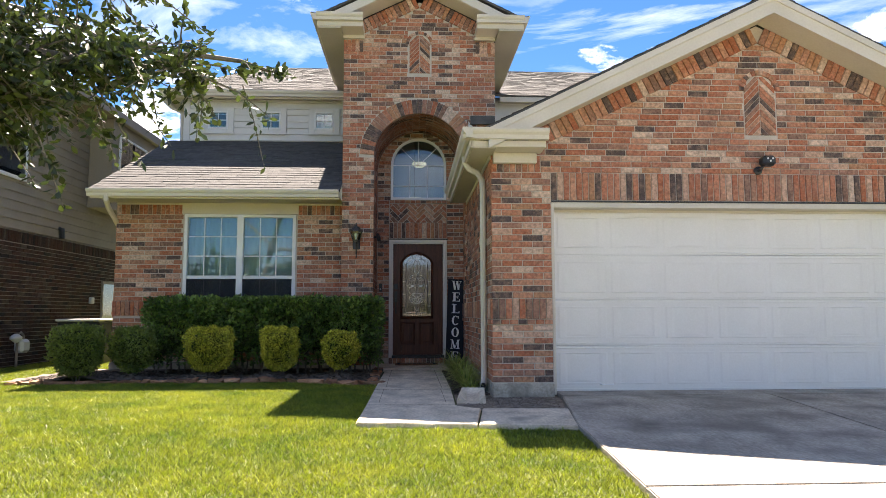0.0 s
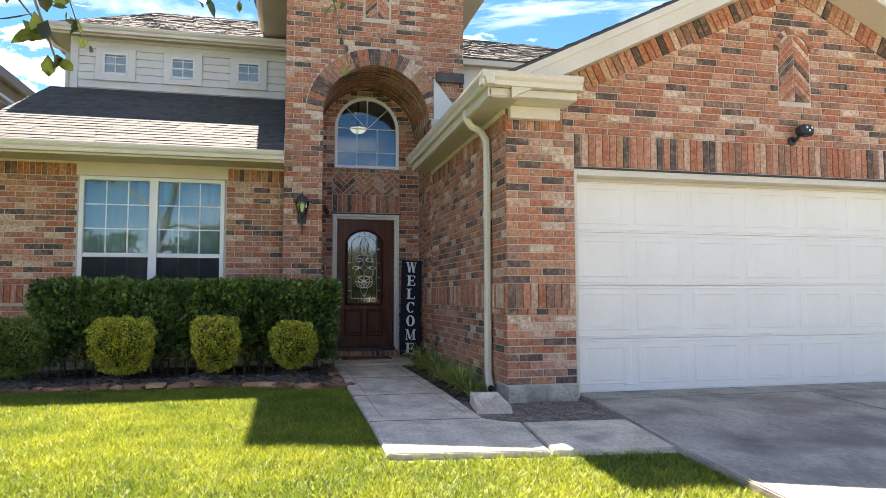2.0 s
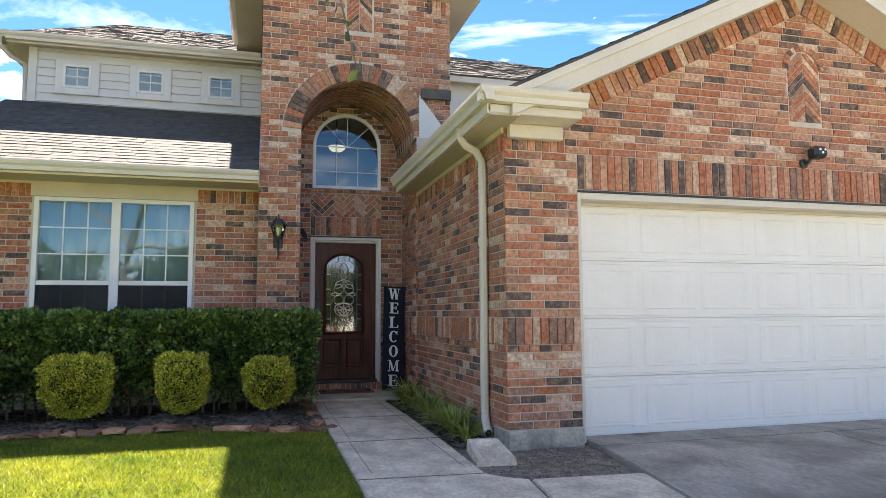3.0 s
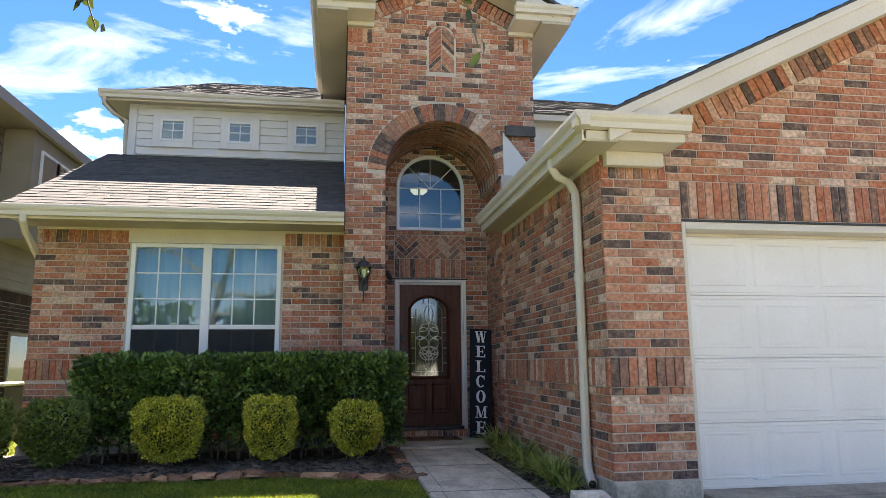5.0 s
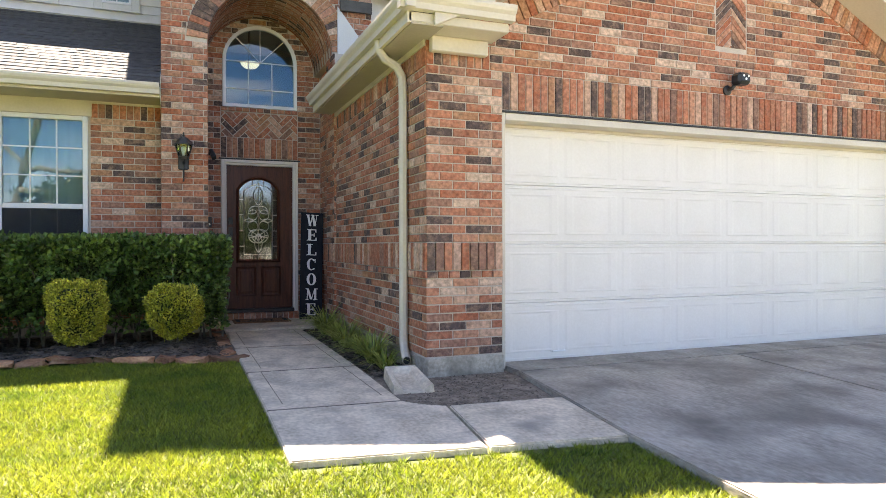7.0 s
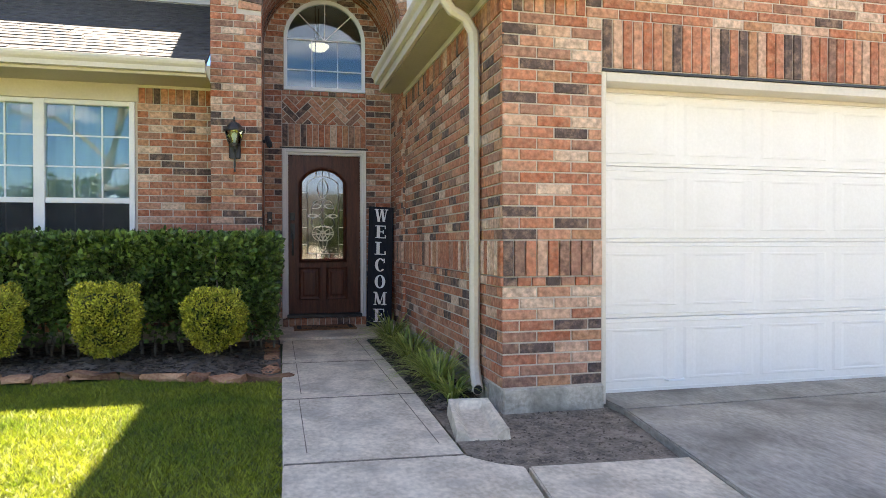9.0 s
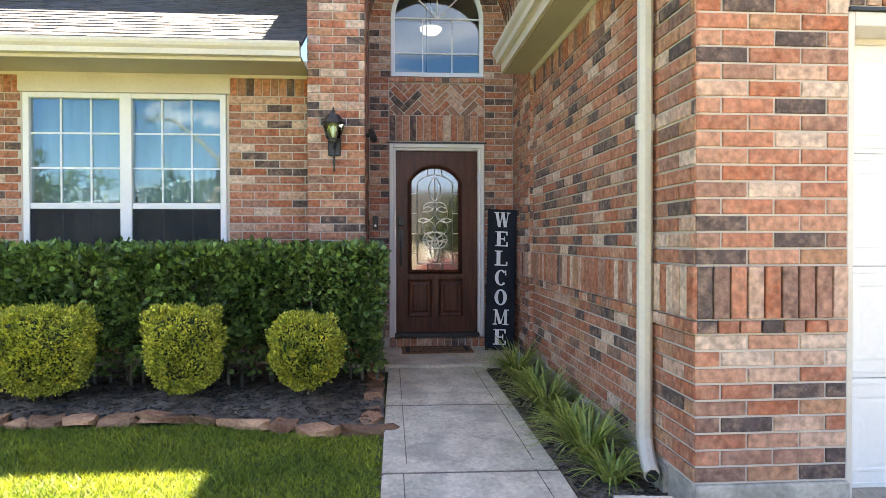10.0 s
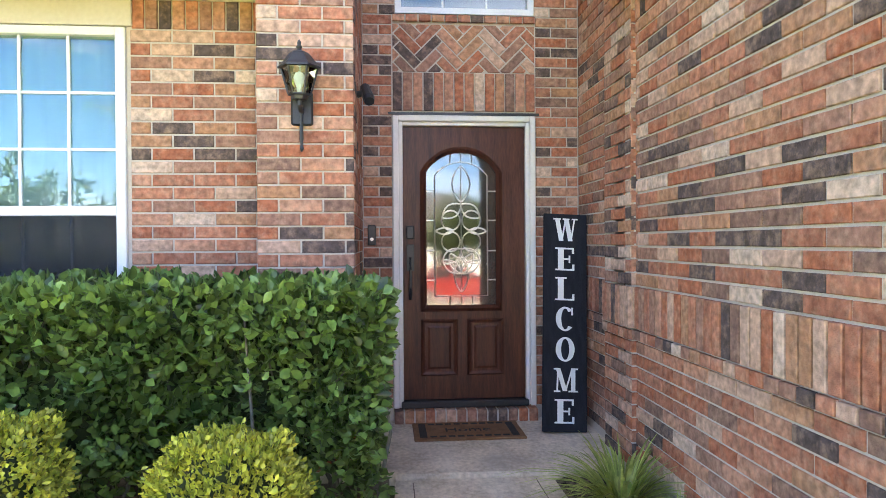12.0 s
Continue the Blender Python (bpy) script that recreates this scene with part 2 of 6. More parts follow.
def screen_mat(name):
    m = mat(name, (0.015, 0.016, 0.018), (0.03, 0.032, 0.035), 8, 200, 0.8, 0.0)
    nt = m.node_tree
    tr = nt.nodes.new("ShaderNodeBsdfTransparent")
    mix = nt.nodes.new("ShaderNodeMixShader")
    mix.inputs[0].default_value = 0.38
    nt.links.new(nt.nodes["Principled BSDF"].outputs[0], mix.inputs[1])
    nt.links.new(tr.outputs[0], mix.inputs[2])
    nt.links.new(mix.outputs[0], nt.nodes["Material Output"].inputs[0])
    return m


M_SCREEN = screen_mat("insect_mesh")
M_ROOM = mat("room_paint", (0.30, 0.31, 0.32), (0.36, 0.37, 0.38), 2, 30, 0.8, 0.02)
M_CURTAIN = mat("pale_curtain", (0.30, 0.38, 0.38), (0.38, 0.46, 0.46), 3, 50, 0.9, 0.05)


def glow_mat(name, colour, strength):
    m = bpy.data.materials.new(name)
    m.use_nodes = True
    b = m.node_tree.nodes["Principled BSDF"]
    b.inputs["Base Color"].default_value = rgb(colour)
    b.inputs["Emission Color"].default_value = rgb(colour)
    b.inputs["Emission Strength"].default_value = strength
    return m


M_GLOW = glow_mat("lit_frosted_glass", (1.0, 0.85, 0.6), 0.14)

# ---- mesh helpers ----
def mesh_of(bm, name, material, smooth=False):
    me = bpy.data.meshes.new(name)
    bm.normal_update()
    bm.to_mesh(me)
    bm.free()
    me.materials.append(material)
    if smooth:
        me.polygons.foreach_set("use_smooth", [True] * len(me.polygons))
    return me


def part(name, bm, material, parent=None, label="", smooth=False):
    """Links a bmesh as one mesh object, under a thing or a part where one is given."""
    ob = new(name, mesh_of(bm, name, material, smooth))
    ob.parent = parent
    if label:
        ob["label"] = label
    return ob


def thing(name, label, category, group="", kind="", at=(0, 0, 0)):
    ob = new(name)
    ob.empty_display_size = 0.1
    ob.location = at
    return tagged(ob, label, category, group, kind)


def structure(name, bm, material, label, category, smooth=False):
    return tagged(part(name, bm, material, None, "", smooth), label, category, "", "structure")


def box(bm, x0, x1, y0, y1, z0, z1, bevel=0.0, m=None):
    vs = [bm.verts.new((x, y, z)) for x in (x0, x1) for y in (y0, y1) for z in (z0, z1)]
    fs = [bm.faces.new([vs[i] for i in q]) for q in ((0, 1, 3, 2), (4, 6, 7, 5), (0, 4, 5, 1), (2, 3, 7, 6), (0, 2, 6, 4), (1, 5, 7, 3))]
    if bevel:
        es = list({e for f in fs for e in f.edges})
        r = bmesh.ops.bevel(bm, geom=es, offset=bevel, segments=1, affect="EDGES")
        vs = list({v for f in r["faces"] for v in f.verts})
    if m is not None:
        bmesh.ops.transform(bm, matrix=m, verts=vs)
    return bm


def boxes(*rows, bevel=0.0):
    bm = bmesh.new()
    for r in rows:
        box(bm, *r, bevel=bevel)
    return bm


def prism(bm, outline, axis, a, b):
    """Extrudes an outline of (u, v) along x, y or z from a to b. u, v: the two other axes in order."""
    def at(u, v, w):
        return {"x": (w, u, v), "y": (u, w, v), "z": (u, v, w)}[axis]
    lo = [bm.verts.new(at(u, v, a)) for u, v in outline]
    hi = [bm.verts.new(at(u, v, b)) for u, v in outline]
    fs = [bm.faces.new(lo), bm.faces.new(hi[::-1])]
    for f in fs:
        f.normal_update()
    n = len(outline)
    for i in range(n):
        fs.append(bm.faces.new((lo[i], hi[i], hi[(i + 1) % n], lo[(i + 1) % n])))
    bmesh.ops.triangulate(bm, faces=fs[:2])
    bmesh.ops.recalc_face_normals(bm, faces=bm.faces[:])
    return bm


def prisms(outline, axis, a, b):
    return prism(bmesh.new(), outline, axis, a, b)


def tube(bm, points, radius, sides=8, flat=1.0, side_ref=None):
    """A pipe along points; radius may be a list."""
    pts = [Vector(p) for p in points]
    rad = radius if isinstance(radius, (list, tuple)) else [radius] * len(pts)
    rings = []
    for i, p in enumerate(pts):
        d = (pts[min(i + 1, len(pts) - 1)] - pts[max(i - 1, 0)]).normalized()
        up = side_ref or (Vector((0, 0, 1)) if abs(d.z) < 0.9 else Vector((0, 1, 0)))
        s = d.cross(up).normalized()
        t = s.cross(d)
        rings.append([bm.verts.new(p + rad[i] * (math.cos(2 * math.pi * (k + 0.5) / sides) * s + flat * math.sin(2 * math.pi * (k + 0.5) / sides) * t)) for k in range(sides)])
    for r0, r1 in zip(rings, rings[1:]):
        for k in range(sides):
            bm.faces.new((r0[k], r0[(k + 1) % sides], r1[(k + 1) % sides], r1[k]))
    bm.faces.new(rings[0][::-1])
    bm.faces.new(rings[-1])
    return bm


def lathe(bm, profile, at=(0, 0, 0), sides=16, twist=0.0):
    rings = [[bm.verts.new((at[0] + r * math.cos(2 * math.pi * k / sides + twist), at[1] + r * math.sin(2 * math.pi * k / sides + twist), at[2] + z)) for k in range(sides)] for r, z in profile]
    for r0, r1 in zip(rings, rings[1:]):
        for k in range(sides):
            bm.faces.new((r0[k], r0[(k + 1) % sides], r1[(k + 1) % sides], r1[k]))
    bm.faces.new(rings[0][::-1])
    bm.faces.new(rings[-1])
    return bm


def arc(cx, cz, r, a0, a1, n):
    return [(cx + r * math.cos(radians(a0 + (a1 - a0) * i / n)), cz + r * math.sin(radians(a0 + (a1 - a0) * i / n))) for i in range(n + 1)]


def soup(name, verts, faces, material, parent=None, smooth=False):
    """One mesh from arrays: verts (n, 3), faces (m, k)."""
    me = bpy.data.meshes.new(name)
    k = faces.shape[1]
    me.vertices.add(len(verts))
    me.vertices.foreach_set("co", verts.astype(np.float32).ravel())
    me.loops.add(faces.size)
    me.loops.foreach_set("vertex_index", faces.astype(np.int32).ravel())
    me.polygons.add(len(faces))
    me.polygons.foreach_set("loop_start", np.arange(0, faces.size, k, dtype=np.int32))
    me.polygons.foreach_set("loop_total", np.full(len(faces), k, dtype=np.int32))
    me.update(calc_edges=True)
    me.validate()
    me.materials.append(material)
    ob = new(name, me)
    ob.parent = parent
    return ob


# ---- bricks ----
COURSE, UNIT, JOINT = 0.0755, 0.243, 0.0108
BRICK_CACHE = {}


def brick_bm(poly, depth=0.02, chamfer=0.0035):
    """A brick face, an outline in (u, v), proud along n, with worn edges."""
    bm = bmesh.new()
    cx, cy = sum(p[0] for p in poly) / len(poly), sum(p[1] for p in poly) / len(poly)
    rings = []
    for shrink, n in ((0, -depth), (0, -chamfer), (chamfer, 0)):
        ring = []
        for u, v in poly:
            du, dv = u - cx, v - cy
            ring.append(bm.verts.new((u - math.copysign(min(shrink, abs(du)), du), v - math.copysign(min(shrink, abs(dv)), dv), n)))
        rings.append(ring)
    k = len(poly)
    for a, b in zip(rings, rings[1:]):
        for i in range(k):
            bm.faces.new((a[i], a[(i + 1) % k], b[(i + 1) % k], b[i]))
    bm.faces.new(rings[-1])
    return bm


class Facing:
    """Brickwork on one wall: local (u, v, n) laid into the world by a matrix. The first `single` bricks inside `near` are objects, the rest one mesh."""
    def __init__(self, wall, m, near=None, single=300):
        self.wall, self.m, self.near, self.left, self.rest = wall, m, near, single, []
        self.rng = random.Random(len(wall.name) * 7 + 3)

    def put(self, poly, proud=0.0):
        cx, cy = sum(p[0] for p in poly) / len(poly), sum(p[1] for p in poly) / len(poly)
        proud += self.rng.uniform(-0.0015, 0.002)
        rel = tuple((round(u - cx, 3), round(v - cy, 3)) for u, v in poly)
        place = self.m @ Matrix.Translation((cx, cy, proud))
        if self.left > 0 and (self.near is None or self.near(cx, cy)):
            if rel not in BRICK_CACHE:
                BRICK_CACHE[rel] = mesh_of(brick_bm(rel), "brick", M_BRICK)
            ob = new("brick", BRICK_CACHE[rel])
            ob.parent = self.wall
            ob.matrix_basis = place
            self.left -= 1
        else:
            self.rest.append((rel, place))

    def rect(self, u0, u1, v0, v1, proud=0.0):
        if u1 - u0 > 0.025 and v1 - v0 > 0.02:
            self.put(((u0, v0), (u1, v0), (u1, v1), (u0, v1)), proud)

    def courses(self, v0, v1, spans, proud=0.0, phase=0.0):
        n = max(1, round((v1 - v0) / COURSE))
        step = (v1 - v0) / n
        for i in range(n):
            a, b = v0 + i * step, v0 + (i + 1) * step
            for s0, s1 in spans(a, b):
                u = s0 - (UNIT * (0.5 if i % 2 else 1.0)) + phase
                while u < s1:
                    p, q = max(u, s0), min(u + UNIT, s1)
                    self.rect(p + JOINT / 2, q - JOINT / 2, a + JOINT / 2, b - JOINT / 2, proud)
                    u += UNIT

    def soldiers(self, u0, u1, v0, v1, proud=0.0, pitch=0.0755):
        n = max(1, round((u1 - u0) / pitch))
        st = (u1 - u0) / n
        for i in range(n):
            self.rect(u0 + i * st + JOINT / 2, u0 + (i + 1) * st - JOINT / 2, v0 + JOINT / 2, v1 - JOINT / 2, proud)

    def along(self, p, q, width, proud=0.0, pitch=0.08):
        """Bricks side by side along the line p-q, standing off to its left by width."""
        d = Vector((q[0] - p[0], q[1] - p[1]))
        length = d.length
        d.normalize()
        nrm = Vector((-d.y, d.x))
        n = max(1, round(length / pitch))
        st = length / n
        for i in range(n):
            a, b = Vector(p) + d * (i * st + JOINT / 2), Vector(p) + d * ((i + 1) * st - JOINT / 2)
            self.put([tuple(a), tuple(b), tuple(b + nrm * width), tuple(a + nrm * width)], proud)

    def ring(self, cx, cz, r0, r1, a0, a1, n, proud=0.0):
        for i in range(n):
            b0 = radians(a0 + (a1 - a0) * (i + 0.05) / n)
            b1 = radians(a0 + (a1 - a0) * (i + 0.95) / n)
            self.put([(cx + r0 * math.cos(b0), cz + r0 * math.sin(b0)), (cx + r1 * math.cos(b0), cz + r1 * math.sin(b0)), (cx + r1 * math.cos(b1), cz + r1 * math.sin(b1)), (cx + r0 * math.cos(b1), cz + r0 * math.sin(b1))], proud)

    def herringbone(self, u0, u1, v0, v1, vertical=False, proud=0.0, w=0.0755, top=None):
        """Bricks laid as chevrons at 45 degrees, cut off at the panel's edges."""
        length = 3 * w
        s = math.sqrt(0.5)
        cu, cv = (u0 + u1) / 2, (v0 + v1) / 2
        for i in range(-9, 10):
            for k in range(-9, 10):
                for turn in (0, 1):
                    ox, oy = i * w + k * length, i * w - k * length
                    if turn == 0:
                        q = [(ox, oy), (ox + length, oy), (ox + length, oy + w), (ox, oy + w)]
                    else:
                        q = [(ox, oy + w), (ox + w, oy + w), (ox + w, oy + w + length), (ox, oy + w + length)]
                    mx, my = sum(p[0] for p in q) / 4, sum(p[1] for p in q) / 4
                    q = [(mx + (p[0] - mx) * (1 - 0.012 / (length if (turn == 0) else w)), my + (p[1] - my) * (1 - 0.012 / (w if (turn == 0) else length))) for p in q]
                    q = [(cu + s * (p[0] - p[1]), cv + s * (p[0] + p[1])) for p in q]
                    if vertical:
                        q = [(cu + (p[1] - cv), cv - (p[0] - cu)) for p in q]
                    for axis, lim, keep_low in ((0, u0, False), (0, u1, True), (1, v0, False), (1, v1, True)):
                        out = []
                        for a, b in zip(q, q[1:] + q[:1]):
                            ia, ib = ((a[axis] <= lim) == keep_low), ((b[axis] <= lim) == keep_low)
                            if ia:
                                out.append(a)
                            if ia != ib:
                                t = (lim - a[axis]) / (b[axis] - a[axis])
                                out.append((a[0] + t * (b[0] - a[0]), a[1] + t * (b[1] - a[1])))
                        q = out
                        if len(q) < 3:
                            break
                    if len(q) >= 3:
                        area = abs(sum(a[0] * b[1] - b[0] * a[1] for a, b in zip(q, q[1:] + q[:1]))) / 2
                        if area > 0.0008 and not (top and max(math.hypot(p[0] - top[0], p[1] - top[1]) for p in q if p[1] > top[1] - 1e-6 or True) > 9 ):
                            if not top or all(p[1] < top[1] or math.hypot(p[0] - top[0], p[1] - top[1]) < top[2] for p in q):
                                self.put(q, proud)

    def chevrons(self, u0, u1, v0, v1, pitch=0.075, top=None):
        """Stacked inverted V's, cut off at the panel's edges and its round head."""
        cu, hw = (u0 + u1) / 2, (u1 - u0) / 2 - JOINT / 2
        b = v0 - hw
        while b < v1 + hw:
            for s in (-1, 1):
                e = cu + s * hw
                q = [(cu + s * 0.004, b), (e, b - hw), (e, b - hw + pitch - 0.012), (cu + s * 0.004, b + pitch - 0.012)]
                for lim, low in ((v0, False), (v1, True)):
                    out = []
                    for a, c in zip(q, q[1:] + q[:1]):
                        ia, ic = ((a[1] <= lim) == low), ((c[1] <= lim) == low)
                        if ia:
                            out.append(a)
                        if ia != ic:
                            t = (lim - a[1]) / (c[1] - a[1])
                            out.append((a[0] + t * (c[0] - a[0]), lim))
                    q = out
                if len(q) >= 3 and (not top or all(p[1] <= top[1] or math.hypot(p[0] - top[0], p[1] - top[1]) < top[2] * 1.12 for p in q)):
                    self.put(q if s > 0 else q[::-1])
            b += pitch

    def close(self, material=None):
        if not self.rest:
            return
        vs, fs = [], []
        for rel, place in self.rest:
            bm = brick_bm(rel)
            base = len(vs)
            bm.verts.index_update()
            vs.extend(place @ v.co for v in bm.verts)
            fs.extend([base + v.index for v in f.verts] for f in bm.faces)
            bm.free()
        me = bpy.data.meshes.new("brickwork")
        me.from_pydata(vs, [], fs)
        me.materials.append(material or M_BRICKS)
        ob = new("brickwork", me)
        ob.parent = self.wall
        ob["kind"] = "stuff"


FRONT = lambda y: Matrix(((1, 0, 0, 0), (0, 0, -1, y), (0, 1, 0, 0), (0, 0, 0, 1)))          # u = x, v = z, faces -y
WEST = lambda x: Matrix(((0, 0, -1, x), (-1, 0, 0, 0), (0, 1, 0, 0), (0, 0, 0, 1)))         # u = -y, v = z, faces -x
EAST = lambda x: Matrix(((0, 0, 1, x), (1, 0, 0, 0), (0, 1, 0, 0), (0, 0, 0, 1)))           # u = y, v = z, faces +x
REC = 0.009   # depth of the joints
M_BLIND = mat("grey_blind", (0.10, 0.14, 0.15), (0.17, 0.21, 0.22), 4, 40, 0.8, 0.02)

# ---- ground ----
def ground_z(x, y):
    return 0.765 - 0.045 * max(0.0, min(6.6 - y, 14.0))


def sheet(xs, ys, lift, material, name, label, category):
    bm = bmesh.new()
    grid = [[bm.verts.new((x, y, ground_z(x, y) + lift)) for y in ys] for x in xs]
    for a, b in zip(grid, grid[1:]):
        for i in range(len(ys) - 1):
            bm.faces.new((a[i], b[i], b[i + 1], a[i + 1]))
    return structure(name, bm, material, label, category)


sheet([-600, -60, -12, 12, 60, 600], [-600, -60, -7.4, 6.6, 25, 80, 600], -0.06, M_GROUND, "ground", "flat grassy ground reaching the horizon", "ground")
sheet([-9.5, -6, -3, 0, 1.5], [-5, 0, 3, 6.6, 13], -0.02, M_LAWN, "lawn", "green lawn of coarse mown grass", "lawn")


def slab(name, outline, material, label, category, top=0.0, thick=0.1):
    bm = bmesh.new()
    hi = [bm.verts.new((x, y, ground_z(x, y) + top)) for x, y in outline]
    lo = [bm.verts.new((x, y, ground_z(x, y) + top - thick)) for x, y in outline]
    f = bm.faces.new(hi)
    n = len(outline)
    for i in range(n):
        bm.faces.new((hi[i], lo[i], lo[(i + 1) % n], hi[(i + 1) % n]))
    bmesh.ops.recalc_face_normals(bm, faces=bm.faces[:])
    if f.normal.z < 0:
        f.normal_flip()
    es = list(f.edges)
    bmesh.ops.bevel(bm, geom=es, offset=0.008, segments=2, affect="EDGES")
    return bm


walkway = thing("pavement", "grey broom-finished concrete walkway with tooled edges", "walkway", kind="structure")
for outline in (
        [(-0.46, 10.455), (0.48, 10.425), (0.47, 11.9), (-0.44, 11.9)],
        [(-0.47, 9.015), (0.47, 8.995), (0.48, 10.41), (-0.46, 10.44)],
        [(-0.48, 7.60), (0.43, 7.54), (0.47, 8.98), (-0.47, 9.0)],
        [(-0.50, 6.50), (0.535, 6.38), (0.66, 7.28), (0.55, 7.36), (0.47, 7.46), (0.43, 7.525), (-0.48, 7.585)],
        [(0.555, 6.38), (1.385, 6.28), (1.52, 7.22), (0.68, 7.28)]):
    part("paving_slab", slab("paving_slab", outline, M_CONC, "", "", 0.02), M_CONC, walkway)
# tooled lines along the slabs' edges
for x0, x1, y0, y1 in ((-0.34, -0.334, 9.15, 10.5), (0.36, 0.366, 9.15, 10.5), (-0.34, -0.334, 10.63, 11.85), (0.36, 0.366, 10.63, 11.85), (-0.36, -0.354, 7.75, 9.0), (0.34, 0.346, 7.75, 9.0)):
    part("tooled_line", boxes((x0, x1, y0, y1, 0.78, 0.7865)), M_DIRT, walkway)

for y0, y1, tilt in ((10.435, 10.453, -0.03), (8.985, 9.003, -0.02), (7.575, 7.593, -0.06)):
    part("joint", prisms([(-0.475, y0), (0.46, y0 + tilt), (0.46, y1 + tilt), (-0.475, y1)], "z", 0.775, 0.7868), M_DIRT, walkway)
driveway = thing("road", "stained grey concrete driveway sloping to the street", "driveway", kind="structure")
for outline in ([(1.66, 8.12), (1.53, 7.3), (1.38, 6.3), (1.34, 4.55), (3.75, 4.55), (4.02, 8.12)],
                [(4.035, 8.12), (3.765, 4.55), (7.4, 4.55), (7.3, 8.12)],
                [(1.34, 4.535), (1.2, -6), (3.6, -6), (3.75, 4.535)], [(3.765, 4.535), (3.615, -6), (7.6, -6), (7.4, 4.535)],
                [(1.66, 8.58), (1.66, 8.135), (6.98, 8.135), (6.98, 8.58)]):
    part("paving_slab", slab("paving_slab", outline, M_DRIVE, "", "", 0.035), M_DRIVE, driveway)
street = slab("street", [(-120, -16), (-120, -7), (120, -7), (120, -16)], M_DRIVE, "", "", -0.03)
structure("street", street, M_DRIVE, "grey concrete street behind the camera", "street")

soil = bmesh.new()
prism(soil, [(0.46, 7.47), (0.58, 7.30), (1.50, 7.24), (1.66, 8.12), (1.66, 8.42), (0.9, 8.42), (0.9, 11.95), (0.49, 11.95), (0.49, 9.0)], "z", 0.6, 0.758)
structure("soil_strip", soil, M_DIRT, "strip of bare soil and mulch beside the walkway", "soil")

rng = np.random.default_rng(4)
bed = bmesh.new()
bx = np.linspace(-5.6, -0.47, 60)
by = np.linspace(9.75, 12.25, 32)


def bed_front(x):
    return 10.22 - 0.35 * max(0.0, min(1.0, (x + 1.75) / 0.9)) - 0.12 * max(0.0, -4.2 - x)


def mound(x, y):
    z = 0.795 + 0.02 * noise.noise((x * 3, y * 3, 0)) + 0.012 * noise.noise((x * 11, y * 11, 3))
    for mx, my in ((-1.05, 10.5), (-2.02, 10.6), (-3.05, 10.6), (-4.05, 10.6), (-4.65, 10.3)):
        z += 0.07 * math.exp(-((x - mx) ** 2 + (y - my) ** 2) / 0.07)
    return z


rows = []
for x in bx:
    y0 = bed_front(x)
    rows.append([bed.verts.new((x, y0 + (12.25 - y0) * s, mound(x, y0 + (12.25 - y0) * s))) for s in np.linspace(0, 1, 40)])
for a, b in zip(rows, rows[1:]):
    for i in range(39):
        bed.faces.new((a[i], b[i], b[i + 1], a[i + 1]))
structure("flower_bed", bed, M_MULCH, "raised bed of dark mulch with soil mounds under the shrubs", "flower bed", True)

# mulch chips
n = 9000
cx = rng.uniform(-5.4, -0.5, n)
cy = np.array([bed_front(x) for x in cx]) + rng.uniform(0.02, 1.7, n)
right = rng.random(n) < 0.2
cx = np.where(right, rng.uniform(0.5, 0.9, n), cx)
cy = np.where(right, rng.uniform(8.5, 11.9, n), cy)
cz = np.array([mound(x, y) if x < 0 else 0.76 for x, y in zip(cx, cy)])
ang, ln, wd, tl = rng.uniform(0, 6.28, n), rng.uniform(0.008, 0.028, n), rng.uniform(0.003, 0.008, n), rng.uniform(-0.5, 0.5, n)
ca, sa = np.cos(ang), np.sin(ang)
quad = []
for du, dv in ((-1, -1), (1, -1), (1, 1), (-1, 1)):
    quad.append(np.stack([cx + du * ln * ca - dv * wd * sa, cy + du * ln * sa + dv * wd * ca, cz + 0.008 + du * ln * tl * 0.4 + 0.004 * dv], 1))
v = np.stack(quad, 1).reshape(-1, 3)
ob = soup("mulch_chips", v, np.arange(len(v)).reshape(-1, 4), M_CHIP)
tagged(ob, "loose dark bark mulch scattered over the bed", "mulch", kind="stuff")

# crumbs of soil, gravel and dry grass by the downspout
n = 800
cx = rng.uniform(0.52, 1.6, n)
cy = rng.uniform(7.3, 8.33, n)
ok = (cy > 7.36 + 0.25 * np.clip(0.7 - cx, 0, 1)) & (cx < 1.46 + 0.16 * (cy - 7.3))
cx, cy = cx[ok], cy[ok]
n = len(cx)
ang, ln, wd = rng.uniform(0, 6.28, n), rng.uniform(0.004, 0.016, n), rng.uniform(0.003, 0.007, n)
ca, sa = np.cos(ang), np.sin(ang)
top = np.stack([cx, cy, np.full(n, 0.758) + wd * 1.3], 1)
foot = [np.stack([cx + du * ln * ca - dv * wd * sa, cy + du * ln * sa + dv * wd * ca, np.full(n, 0.757)], 1) for du, dv in ((-1, -1), (1, -1), (1, 1), (-1, 1))]
v = np.stack(foot + [top], 1).reshape(-1, 3)
i5 = np.arange(n)[:, None] * 5
ob = soup("soil_crumbs", v, np.concatenate([i5 + np.array([[a, (a + 1) % 4, 4]]) for a in range(4)], 0), M_CRUMB)
tagged(ob, "loose crumbs of brown soil and small gravel", "soil", kind="stuff")

# ---- garage ----
GY, GX, PEAK, SLOPE = 8.36, 0.91, 4.2, 0.488


def rake(x):
    return 5.40 - SLOPE * abs(x - PEAK)


